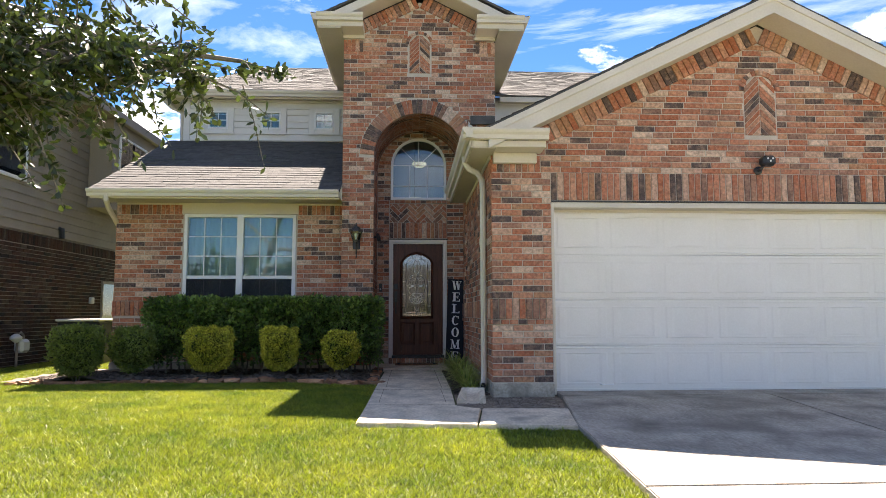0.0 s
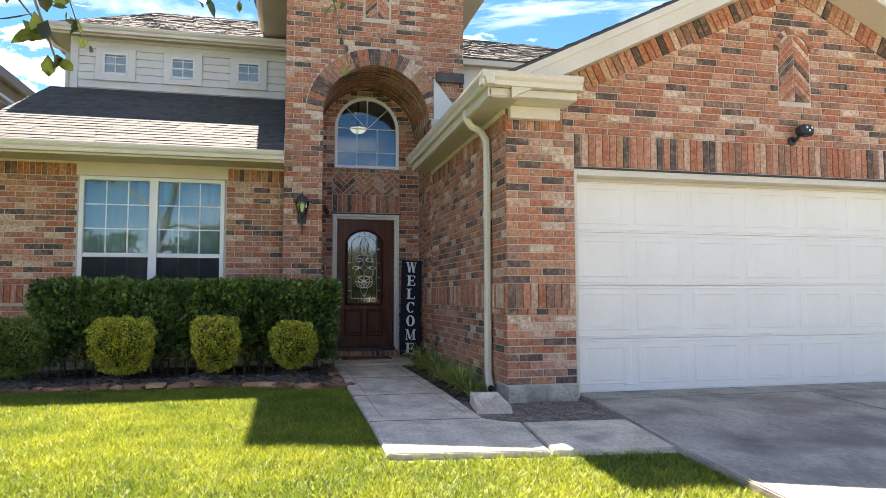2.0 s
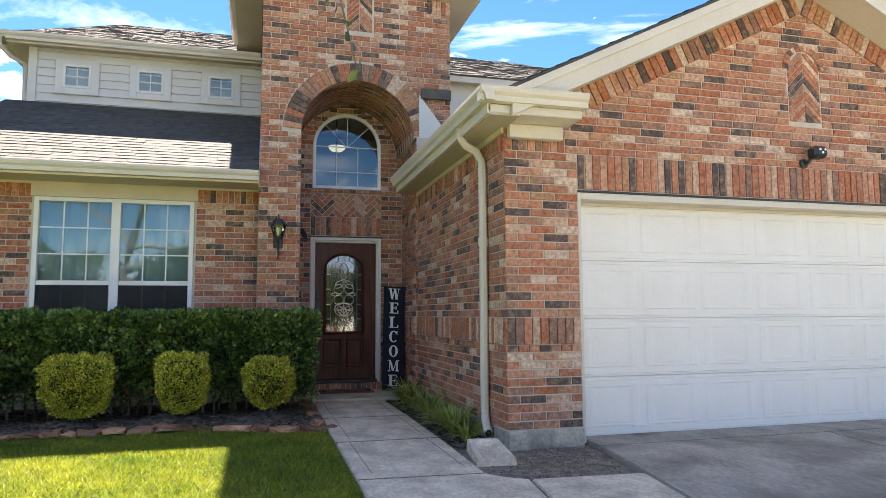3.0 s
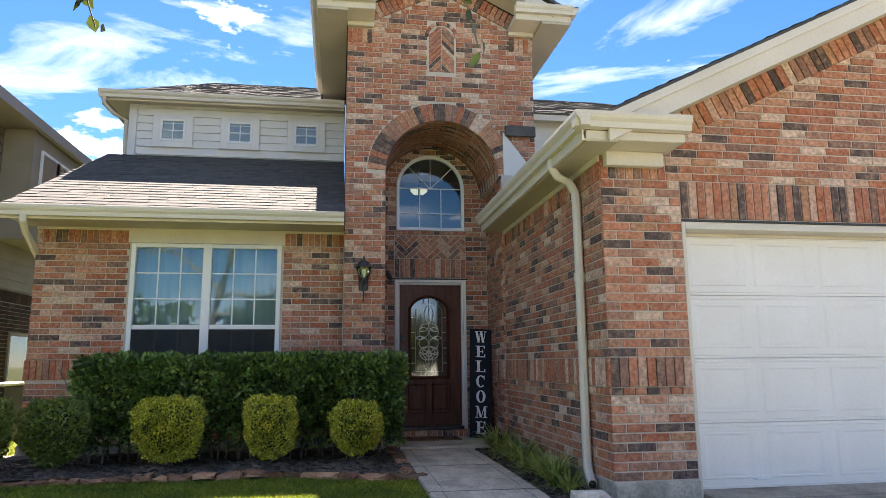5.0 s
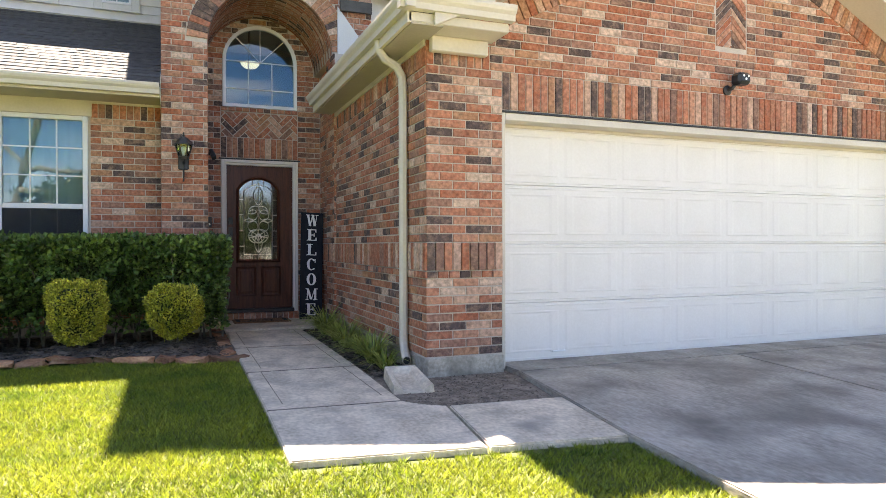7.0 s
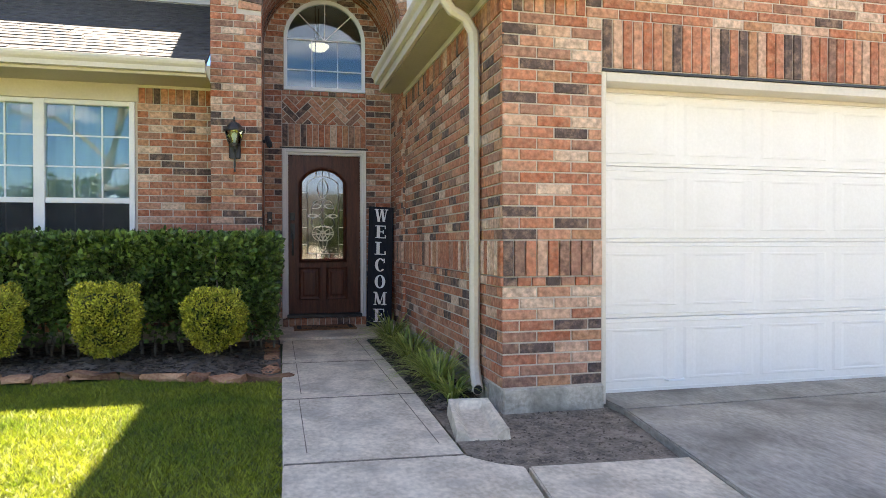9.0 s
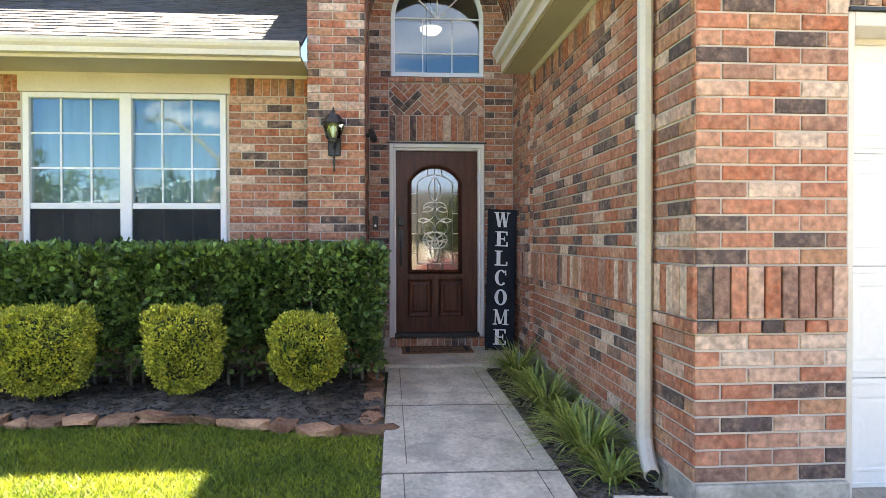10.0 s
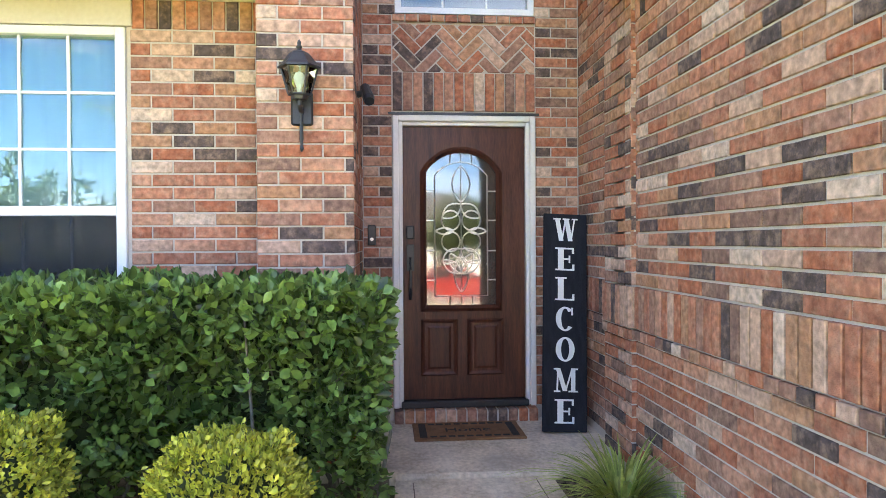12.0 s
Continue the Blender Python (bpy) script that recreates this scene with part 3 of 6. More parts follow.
wall = structure("wall_garage_front", prisms([(GX + REC, 0.60), (1.62, 0.60), (1.62, 3.03), (6.98, 3.03), (6.98, 0.60), (7.5, 0.60), (7.5, 3.6), (PEAK, 5.22), (GX + REC, 3.6)], "y", GY + REC, GY + 0.16), M_MORTAR, "red and brown brick gable wall over the garage door", "brick wall")
fc = Facing(wall, FRONT(GY), near=lambda u, v: u < 3.6 and v < 3.6 or v > 3.0 and u < 5)


def gspan(a, b):
    top = (5.06 - b) / SLOPE
    lo, hi = max(GX, PEAK - top), min(7.5, PEAK + top)
    if hi <= lo:
        return []
    if b <= 3.04:
        return [(GX, 1.62), (6.98, 7.5)]
    if a < 3.37:
        return [(GX, 1.62), (6.98, 7.5)]
    if b > 3.84 and a < 4.40:
        return [(lo, 3.998), (4.402, hi)]
    if a >= 4.40 and b < 4.66:
        return [(lo, 4.05), (4.35, hi)]
    return [(lo, hi)]


fc.courses(0.92, 1.58, gspan)
for u0, u1 in ((GX, 1.62), (6.98, 7.5)):
    fc.soldiers(u0, u1, 1.645, 1.885, 0.014)
for u0, u1 in ((GX, 1.62), (6.98, 7.5)):
    fc.soldiers(u0, u1, 1.58, 1.645, 0.014, pitch=0.1)
fc.courses(1.885, 3.37, gspan)
fc.soldiers(1.62, 6.98, 3.04, 3.37, 0.004)
fc.soldiers(GX, 1.5, 3.37, 3.575, 0.004)
fc.courses(3.37, 3.58, lambda a, b: [(1.5, 7.5)])
fc.courses(3.58, 4.98, gspan)
fc.along((1.40, rake(1.40) - 0.40), (PEAK, 5.40 - 0.40), 0.24, 0.016)
fc.along((PEAK, 5.40 - 0.40), (7.0, rake(7.0) - 0.40), 0.24, 0.016)
fc.chevrons(4.004, 4.396, 3.85, 4.58, top=(4.2, 4.40, 0.19))
fc.ring(4.2, 4.40, 0.195, 0.255, 0, 180, 14, 0.012)
fc.close()
part("lintel", boxes((1.62, 6.98, GY - 0.005, GY + 0.1, 3.022, 3.036)), M_BLACK, wall, "dark steel lintel")
part("foundation", boxes((GX + 0.005, 1.625, GY - 0.02, GY + 0.3, 0.55, 0.915), (6.98, 7.5, GY - 0.02, GY + 0.3, 0.55, 0.915), bevel=0.008), M_BASE, wall, "stained grey concrete footing")

wall = structure("wall_garage_side", boxes((GX + REC, GX + 0.16, GY + 0.16, 11.75, 0.6, 3.58)), M_MORTAR, "long brick side wall beside the walkway", "brick wall")
fs = Facing(wall, WEST(GX), near=lambda u, v: v < 2.9, single=330)
side = lambda a, b: [(-11.75, -GY)]
fs.courses(0.92, 1.58, side, phase=0.12)
fs.courses(1.58, 1.645, lambda a, b: [], 0)
fs.soldiers(-11.75, -GY + 0.02, 1.645, 1.885, 0.014)
fs.soldiers(-11.75, -GY + 0.02, 1.58, 1.645, 0.014, pitch=0.1)
fs.courses(1.885, 3.36, side, phase=0.06)
fs.soldiers(-11.75, -GY, 3.36, 3.565, 0.004)
fs.close()
part("foundation", boxes((GX - 0.015, GX + 0.2, GY + 0.3, 11.75, 0.55, 0.90), bevel=0.008), M_BASE, wall, "grey concrete footing")

# garage door: four sections with pressed panels
gd = thing("garage_door", "white sectional garage door with pressed panels, closed", "garage door", at=(4.3, 8.57, 0.79))
DY = 8.57
for s in range(4):
    z0 = 0.79 + s * 0.54
    z1 = z0 + 0.538
    sec = part("door_section", boxes((1.64, 6.96, DY, DY + 0.05, z0 + 0.001, z1), bevel=0.004), M_DOORW)
    sec.parent = gd
    sec.matrix_parent_inverse = Matrix.Translation((-4.3, -8.57, -0.79))
    for k in range(8):
        a = 1.72 + k * 0.652
        bm = bmesh.new()
        for grow, y in ((0.0, DY - 0.0035),):
            # raised rim and pillowed field
            prof = ((0.0, 0.0005), (0.005, -0.0045), (0.016, -0.0045), (0.022, -0.0005), (0.028, -0.0005), (0.05, -0.004))
            rings = []
            for d, yy in prof:
                w = d * 5.0
                rings.append([bm.verts.new((x, DY + yy, z)) for x, z in ((a + w, z0 + 0.085 + d), (a + 0.60 - w, z0 + 0.085 + d), (a + 0.60 - w, z1 - 0.075 - d), (a + w, z1 - 0.075 - d))])
            for r0, r1 in zip(rings, rings[1:]):
                for i in range(4):
                    bm.faces.new((r0[i], r0[(i + 1) % 4], r1[(i + 1) % 4], r1[i]))
            bm.faces.new(rings[-1])
        p = part("panel", bm, M_DOORW)
        p.parent = sec
    for z in (z0 + 0.03, z1 - 0.028):
        part("rib", prisms([(DY + 0.001, z - 0.006), (DY - 0.005, z - 0.003), (DY - 0.005, z + 0.003), (DY + 0.001, z + 0.006)], "x", 1.645, 6.955), M_DOORW, sec)
hd = bmesh.new()
tube(hd, [(2.22, DY - 0.004, 0.875), (2.23, DY - 0.035, 0.875), (2.36, DY - 0.035, 0.875), (2.37, DY - 0.004, 0.875)], 0.008)
p = part("handle", hd, M_WHITE, gd, "small grey pull handle")
p.matrix_parent_inverse = Matrix.Translation((-4.3, -8.57, -0.79))
seal = part("bottom_seal", boxes((1.64, 6.96, DY + 0.004, DY + 0.045, 0.772, 0.794)), M_BLACK, gd, "black rubber seal")
seal.matrix_parent_inverse = Matrix.Translation((-4.3, -8.57, -0.79))
backing = part("backing", boxes((1.64, 6.96, DY + 0.052, DY + 0.07, 0.79, 2.96)), M_DOORW, gd)
backing.matrix_parent_inverse = Matrix.Translation((-4.3, -8.57, -0.79))
frame_bm = boxes((1.622, 1.655, GY + 0.012, DY + 0.08, 0.775, 3.02), (6.945, 6.978, GY + 0.012, DY + 0.08, 0.775, 3.02), (1.655, 6.945, GY + 0.012, DY + 0.08, 2.955, 3.02), (1.655, 6.945, DY - 0.02, DY - 0.002, 2.925, 2.955), bevel=0.004)
structure("trim", frame_bm, M_TRIM, "cream painted jambs round the garage door", "door frame")

# garage roof, fascia, soffit
roof = thing("garage_roof", "gabled roof of grey asphalt shingles over the garage", "roof", kind="structure")


def roof_quad(name, a, b, c, d, parent, thick=0.03, material=None):
    """A roof plane: eave from a to b, ridge from d to c, laid with courses of shingle tabs."""
    a, b, c, d = (Vector(p) for p in (a, b, c, d))
    nrm = (b - a).cross(d - a).normalized()
    if nrm.z < 0:
        nrm = -nrm
    bm = bmesh.new()
    lo = [bm.verts.new(p - nrm * thick) for p in (a, b, c, d)]
    hi = [bm.verts.new(p) for p in (a, b, c, d)]
    bm.faces.new(hi)
    bm.faces.new(lo[::-1])
    for i in range(4):
        bm.faces.new((hi[i], lo[i], lo[(i + 1) % 4], hi[(i + 1) % 4]))
    bmesh.ops.recalc_face_normals(bm, faces=bm.faces[:])
    deck = part(name, bm, material or M_SHINGLE, parent)
    rise = ((d - a).length + (c - b).length) / 2
    n = max(1, round(rise / 0.142))
    r = random.Random(5)
    vs, fcs = [], []
    for i in range(n):
        s0, s1 = i / n, min(1.0, (i + 1.15) / n)
        l0, r0, l1, r1 = a.lerp(d, s0), b.lerp(c, s0), a.lerp(d, s1), b.lerp(c, s1)
        length = (r0 - l0).length
        if length < 0.05:
            continue
        u = -r.random() * 0.3
        while u < length:
            w = r.choice((0.16, 0.22, 0.3, 0.34))
            p, q = max(0.0, u) / length, min(length, u + w - 0.006) / length
            if q > p + 0.01 / length:
                lift = r.choice((0.007, 0.011, 0.013))
                k = len(vs)
                vs += [l0.lerp(r0, p) + nrm * lift, l0.lerp(r0, q) + nrm * lift, l1.lerp(r1, q) + nrm * 0.003, l1.lerp(r1, p) + nrm * 0.003, l0.lerp(r0, p), l0.lerp(r0, q)]
                fcs += [[k, k + 1, k + 2, k + 3], [k + 4, k + 5, k + 1, k]]
            u += w
    me = bpy.data.meshes.new("shingles")
    me.from_pydata(vs, [], fcs)
    me.materials.append(M_SHINGLE)
    ob = new("shingles", me)
    ob.parent = parent
    ob["kind"] = "stuff"
    return deck


FY = 7.95
roof_quad("roof_plane", (0.60, 11.83, 3.70), (0.60, FY, 3.70), (PEAK, FY, 5.46), (PEAK, 11.83, 5.46), roof)
roof_quad("roof_plane", (1.44, 13.6, 4.111), (1.44, 11.832, 4.111), (PEAK, 11.832, 5.46), (PEAK, 13.6, 5.46), roof)
roof_quad("roof_plane", (7.8, FY, 3.70), (7.8, 13.6, 3.70), (PEAK, 13.6, 5.46), (PEAK, FY, 5.46), roof)
for sgn in (-1, 1):
    x_low = PEAK + sgn * 3.36
    z_low = rake(x_low)
    f = prisms([(PEAK, 5.405), (x_low, z_low), (x_low, z_low - 0.20), (PEAK, 5.405 - 0.20)], "y", FY, FY + 0.03)
    part("fascia", f, M_TRIM, roof, "cream rake board")
    f = prisms([(PEAK, 5.43), (x_low - 0.0, z_low + 0.025), (x_low, z_low - 0.05), (PEAK, 5.43 - 0.075)], "y", FY - 0.022, FY - 0.001)
    part("fascia", f, M_TRIM, roof)
    f = prisms([(PEAK, 5.245), (x_low, z_low - 0.16), (x_low, z_low - 0.175), (PEAK, 5.23)], "y", FY + 0.032, GY - 0.02)
    part("soffit", f, M_TRIM, roof)
# boxed return at the low corner, and the gutter along the side
part("cornice_return", boxes((0.64, 1.50, FY + 0.05, GY - 0.03, 3.585, 3.66), bevel=0.006), M_TRIM, roof, "cream boxed eave return")
part("cornice_return", boxes((0.93, 1.44, GY - 0.10, GY - 0.022, 3.46, 3.583), bevel=0.006), M_TRIM, roof)


def gutter(parent, p, q, out):
    """A K-shaped gutter from p to q; out: the horizontal direction away from the eave."""
    p, q, out = Vector(p), Vector(q), Vector(out)
    prof = [(0.0, 0.0), (0.0, -0.115), (0.075, -0.115), (0.082, -0.07), (0.105, -0.045), (0.115, -0.02), (0.115, 0.004), (0.10, 0.004), (0.10, -0.012), (0.012, -0.012), (0.012, 0.0)]
    bm = bmesh.new()
    ra = [bm.verts.new(p + out * u + Vector((0, 0, v))) for u, v in prof]
    rb = [bm.verts.new(q + out * u + Vector((0, 0, v))) for u, v in prof]
    k = len(prof)
    for i in range(k):
        bm.faces.new((ra[i], rb[i], rb[(i + 1) % k], ra[(i + 1) % k]))
    ends = [bm.faces.new(ra), bm.faces.new(rb[::-1])]
    bmesh.ops.triangulate(bm, faces=ends)
    bmesh.ops.recalc_face_normals(bm, faces=bm.faces[:])
    return part("gutter", bm, M_TRIM, parent, "cream metal gutter")


gutter(roof, (0.66, FY - 0.064, 3.775), (0.66, 11.84, 3.775), (-1, 0, 0))
gutter(roof, (0.547, FY + 0.05, 3.777), (1.52, FY + 0.05, 3.775), (0, -1, 0))
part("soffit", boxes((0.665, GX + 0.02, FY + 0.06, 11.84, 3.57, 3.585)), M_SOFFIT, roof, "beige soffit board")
part("fascia", boxes((0.63, 0.66, FY + 0.05, 11.84, 3.575, 3.76)), M_TRIM, roof)
part("frieze_board", boxes((GX - 0.02, GX - 0.002, GY, 11.84, 3.52, 3.57)), M_TRIM, roof)

dsp = thing("downspout", "cream metal downspout with an elbow on the brick corner", "downspout")
bm = bmesh.new()
tube(bm, [(0.64, 8.820, 3.66), (0.64, 8.820, 3.58), (0.70, 8.820, 3.50), (0.80, 8.820, 3.45), (0.855, 8.820, 3.36), (0.862, 8.820, 3.2), (0.862, 8.820, 1.04), (0.860, 8.808, 0.985), (0.855, 8.775, 0.935), (0.845, 8.715, 0.893), (0.832, 8.640, 0.862)], 0.045, 8, 0.85, Vector((1, 0, 0)))
part("pipe", bm, M_TRIM, dsp)
part("joint_sleeve", tube(bmesh.new(), [(0.862, 8.820, 2.55), (0.862, 8.820, 2.63)], 0.049, 8, 0.85), M_TRIM, dsp)
# solid black plug; its colour stands for the shade in the pipe
part("mouth", tube(bmesh.new(), [(0.835, 8.655, 0.868), (0.831, 8.634, 0.859)], 0.037, 8, 0.85, Vector((1, 0, 0))), M_BLACK, dsp, "black plug painted as the shade inside the pipe")

sp = thing("splash_block", "weathered concrete splash block under the downspout", "splash block", at=(0.655, 8.12, 0.758))
# one cast block: a shallow trough between low rims, open at the front
bm = bmesh.new()
NX_, NY_ = 13, 13
grid = []
for a in range(NX_):
    row = []
    for b in range(NY_):
        u, w = a / (NX_ - 1) * 2 - 1, b / (NY_ - 1)
        rim_h = 0.062 + 0.030 * w
        dip = max(0.0, min(1.0, (0.80 - abs(u)) / 0.30)) * max(0.0, min(1.0, (0.93 - w) / 0.12))
        dip = dip * dip * (3 - 2 * dip)
        row.append(bm.verts.new((u * (0.150 - 0.022 * w), -0.29 + 0.56 * w, rim_h - 0.046 * dip + 0.002 * noise.noise((a * 0.9, b * 0.9, 2)))))
    grid.append(row)
for a in range(NX_ - 1):
    for b in range(NY_ - 1):
        bm.faces.new((grid[a][b], grid[a + 1][b], grid[a + 1][b + 1], grid[a][b + 1]))
loop = [grid[a][0] for a in range(NX_)] + [grid[-1][b] for b in range(1, NY_)] + [grid[a][-1] for a in range(NX_ - 2, -1, -1)] + [grid[0][b] for b in range(NY_ - 2, 0, -1)]
low = [bm.verts.new((v_.co.x * 1.05, v_.co.y * 1.03, -0.01)) for v_ in loop]
for k in range(len(loop)):
    q = (k + 1) % len(loop)
    bm.faces.new((loop[k], low[k], low[q], loop[q]))
bm.faces.new(low[::-1])
bmesh.ops.recalc_face_normals(bm, faces=bm.faces[:])
part("cast_block", bm, M_CONC, sp).matrix_basis = pose(0, 0, 0.008, 2, 0, -7)

cam_th = thing("security_light", "black security camera light on the brick above the garage door", "security camera", at=(4.13, GY, 3.47))
part("mount", lathe(bmesh.new(), [(0.03, 0), (0.05, 0.005), (0.05, 0.02), (0.03, 0.03)], sides=12), M_BLACK, cam_th).matrix_basis = pose(0, -0.002, -0.06, 90, 0, 0)
part("arm", tube(bmesh.new(), [(0, -0.02, -0.06), (0.01, -0.07, -0.05), (0.03, -0.09, -0.01)], 0.02), M_BLACK, cam_th)
hs_ = part("head", boxes((-0.02, 0.14, -0.20, -0.06, -0.03, 0.09), bevel=0.03), M_BLACK, cam_th)
for k in range(3):
    part("lens", lathe(bmesh.new(), [(0.012, 0), (0.012, 0.004)], sides=10), M_LETTER, hs_, "white lens").matrix_basis = pose(0.03 + 0.03 * k, -0.2, 0.05 - 0.03 * (k % 2), 90, 0, 0)

pq = thing("house_number_plaque", "white house number plaque with grey figures", "plaque", at=(7.30, GY, 2.21))
part("plate", boxes((-0.16, 0.16, -0.022, -0.002, -0.12, 0.12), bevel=0.006), M_WHITE, pq)


def lettering(text, size, material, parent, m, depth=0.002, name="lettering", bold=0.0, cap=0.0):
    cu = bpy.data.curves.new(name, "FONT")
    cu.offset = bold
    cu.body, cu.size, cu.extrude, cu.align_x, cu.align_y = text, size, depth, "CENTER", "CENTER"
    tmp = bpy.data.objects.new("tmp", cu)
    scene.collection.objects.link(tmp)
    me = bpy.data.meshes.new_from_object(tmp.evaluated_get(bpy.context.evaluated_depsgraph_get()))
    bpy.data.objects.remove(tmp)
    if cap:
        co = np.array([v.co[:] for v in me.vertices])
        lo, hi = co.min(0), co.max(0)
        k = cap / (hi[1] - lo[1])
        for v in me.vertices:
            v.co = Vector(((v.co.x - (lo[0] + hi[0]) / 2) * k, (v.co.y - (lo[1] + hi[1]) / 2) * k, v.co.z))
    me.materials.clear()
    me.materials.append(material)
    ob = new(name, me)
    ob.parent = parent
    ob.matrix_basis = m
    return ob


lettering("200", 0.13, M_PRINT, pq, pose(-0.03, -0.024, 0, 90, 0, 0))

# ---- tower with the arched porch ----
TY, TX0, TX1, ACX, ASP, AR = 11.85, -1.19, 1.42, 0.115, 4.35, 0.765
NX0, NX1 = ACX - AR, ACX + AR
tpeak = 7.42


def trake(x):
    return tpeak - 0.5 * abs(x - ACX)


outline = [(TX0 + REC, 0.6), (NX0 - REC, 0.6)] + arc(ACX, ASP, AR + REC, 180, 0, 24) + [(NX1 + REC, 0.6), (TX1 - REC, 0.6), (TX1 - REC, 6.42), (ACX, 7.1), (TX0 + REC, 6.42)]
wall = structure("wall_tower", prisms(outline, "y", TY + REC, TY + 0.18), M_MORTAR, "tall brick entry tower with a round arch", "brick wall")
ft = Facing(wall, FRONT(TY), near=lambda u, v: v < 5.6 and u < 0.6)


def tspan(a, b):
    lo, hi = TX0, TX1
    m = 2 * (7.02 - b)
    lo, hi = max(lo, ACX - m), min(hi, ACX + m)
    if hi <= lo:
        return []
    if a < ASP:
        edge = AR
        if a >= ASP - 0.01:
            edge = AR + 0.26
        return [(lo, ACX - edge), (ACX + edge, hi)]
    if a < ASP + AR + 0.26:
        r = AR + 0.26
        h = math.sqrt(max(0.0, r * r - (max(0.0, (a + b) / 2 - ASP)) ** 2))
        if h > 0.04:
            return [(lo, ACX - h), (ACX + h, hi)]
    if b > 5.80 and a < 6.55 and abs(hi - lo) > 0.4:
        return [(lo, ACX - 0.2), (ACX + 0.2, hi)]
    return [(lo, hi)]


ft.courses(0.86, 1.62, tspan)
ft.courses(1.62, 4.35, tspan)
ft.courses(4.35, 6.96, tspan)
ft.ring(ACX, ASP, AR + 0.006, AR + 0.25, 3, 177, 33, 0.008)
ft.soldiers(TX0, TX0 + 0.34, 6.19, 6.40, 0.01)
ft.soldiers(TX1 - 0.34, TX1, 6.19, 6.40, 0.01)
ft.along((TX0 + 0.36, trake(TX0 + 0.36) - 0.42), (ACX, tpeak - 0.42), 0.22, 0.018)
ft.along((ACX, tpeak - 0.42), (TX1 - 0.36, trake(TX1 - 0.36) - 0.42), 0.22, 0.018)
ft.chevrons(ACX - 0.18, ACX + 0.18, 5.83, 6.50, top=(ACX, 6.34, 0.18))
ft.ring(ACX, 6.34, 0.185, 0.235, 0, 180, 13, 0.012)
ft.close()
part("side_wall", boxes((TX0 + REC, TX0 + 0.15, TY + 0.18, 14.6, 0.6, 6.42)), M_BRICKS, wall)
part("side_wall", boxes((TX1 - 0.15, TX1 - REC, TY + 0.18, 14.6, 3.0, 6.42)), M_BRICKS, wall)

BY = 13.1
wall = structure("wall_porch_left", boxes((NX0 - 0.15, NX0 - REC, TY + 0.18, BY, 0.6, ASP)), M_MORTAR, "brick side wall of the porch recess", "brick wall")
fw = Facing(wall, EAST(NX0), single=0)
fw.courses(0.86, ASP, lambda a, b: [(TY + 0.01, BY)])
fw.close()
PX, PY0, PY1 = 0.975, 11.74, 12.2
wall = structure("wall_porch_right", boxes((PX + REC, PX + 0.15, PY1 + REC, BY, 0.6, ASP), (NX1 + REC, PX + 0.15, PY0 + REC, PY1 + REC, 0.6, ASP)), M_MORTAR, "brick pier and side wall of the porch recess", "brick wall")
for facing, a0, a1 in ((Facing(wall, WEST(PX), single=60), -BY, -PY1), (Facing(wall, WEST(NX1), single=80), -PY1, -PY0), (Facing(wall, FRONT(PY0), single=80), NX1, PX + 0.02)):
    facing.courses(0.86, 1.58, lambda a, b: [(a0, a1)])
    facing.soldiers(a0, a1, 1.645, 1.885, 0.014)
    facing.soldiers(a0, a1, 1.58, 1.645, 0.014, pitch=0.1)
    facing.courses(1.885, 3.58 if a0 > 0 else ASP, lambda a, b: [(a0, a1)])
    facing.close()
# vault
bm = bmesh.new()
inner, outer = arc(ACX, ASP, AR + REC, 0, 180, 24), arc(ACX, ASP, AR + 0.15, 0, 180, 24)
prism(bm, inner + outer[::-1], "y", TY + 0.18, BY)
vault = structure("ceiling_porch", bm, M_MORTAR, "brick-lined barrel vault over the porch", "ceiling")
vs, fcs = [], []
for row in range(16):
    y0 = TY + 0.012 + row * 0.0775
    for k in range(10):
        a0, a1 = math.pi * (k + (0.5 if row % 2 else 0)) / 10, math.pi * (k + 0.96 + (0.5 if row % 2 else 0)) / 10
        a1 = min(a1, math.pi)
        i = len(vs)
        for y in (y0, y0 + 0.066):
            for s in range(4):
                an = a0 + (a1 - a0) * s / 3
                vs.append((ACX + AR * math.cos(an), y, ASP + AR * math.sin(an)))
        fcs += [[i + s, i + s + 1, i + s + 5, i + s + 4] for s in range(3)]
me = bpy.data.meshes.new("vault_bricks")
me.from_pydata(vs, [], fcs)
me.materials.append(M_BRICKS)
ob = new("vault_bricks", me)
ob.parent = vault
ob["kind"] = "stuff"

# back wall of the porch: door below, arched window above
DX0, DX1, DTOP, DBOT = -0.43, 0.645, 3.08, 0.945
WX0, WX1, WBOT, WSP = -0.405, 0.635, 3.83, 4.49
WCX, WR = (WX0 + WX1) / 2, (WX1 - WX0) / 2
wall = structure("wall_porch_back", prisms([(NX0 - 0.1, 0.6), (DX0, 0.6), (DX0, DTOP), (DX1, DTOP), (DX1, 0.6), (NX1 + 0.1, 0.6), (NX1 + 0.1, WBOT), (NX0 - 0.1, WBOT)], "y", BY + REC, BY + 0.18), M_MORTAR, "brick wall round the front door and arched window", "brick wall")
part("upper_wall", prisms([(NX0 - 0.1, WBOT + 0.001), (WX0, WBOT + 0.001)] + arc(WCX, WSP, WR, 180, 0, 24) + [(WX1, WBOT + 0.001), (NX1 + 0.1, WBOT + 0.001), (NX1 + 0.1, 5.4), (NX0 - 0.1, 5.4)], "y", BY + REC, BY + 0.18), M_MORTAR, wall)
fb = Facing(wall, FRONT(BY), single=300)


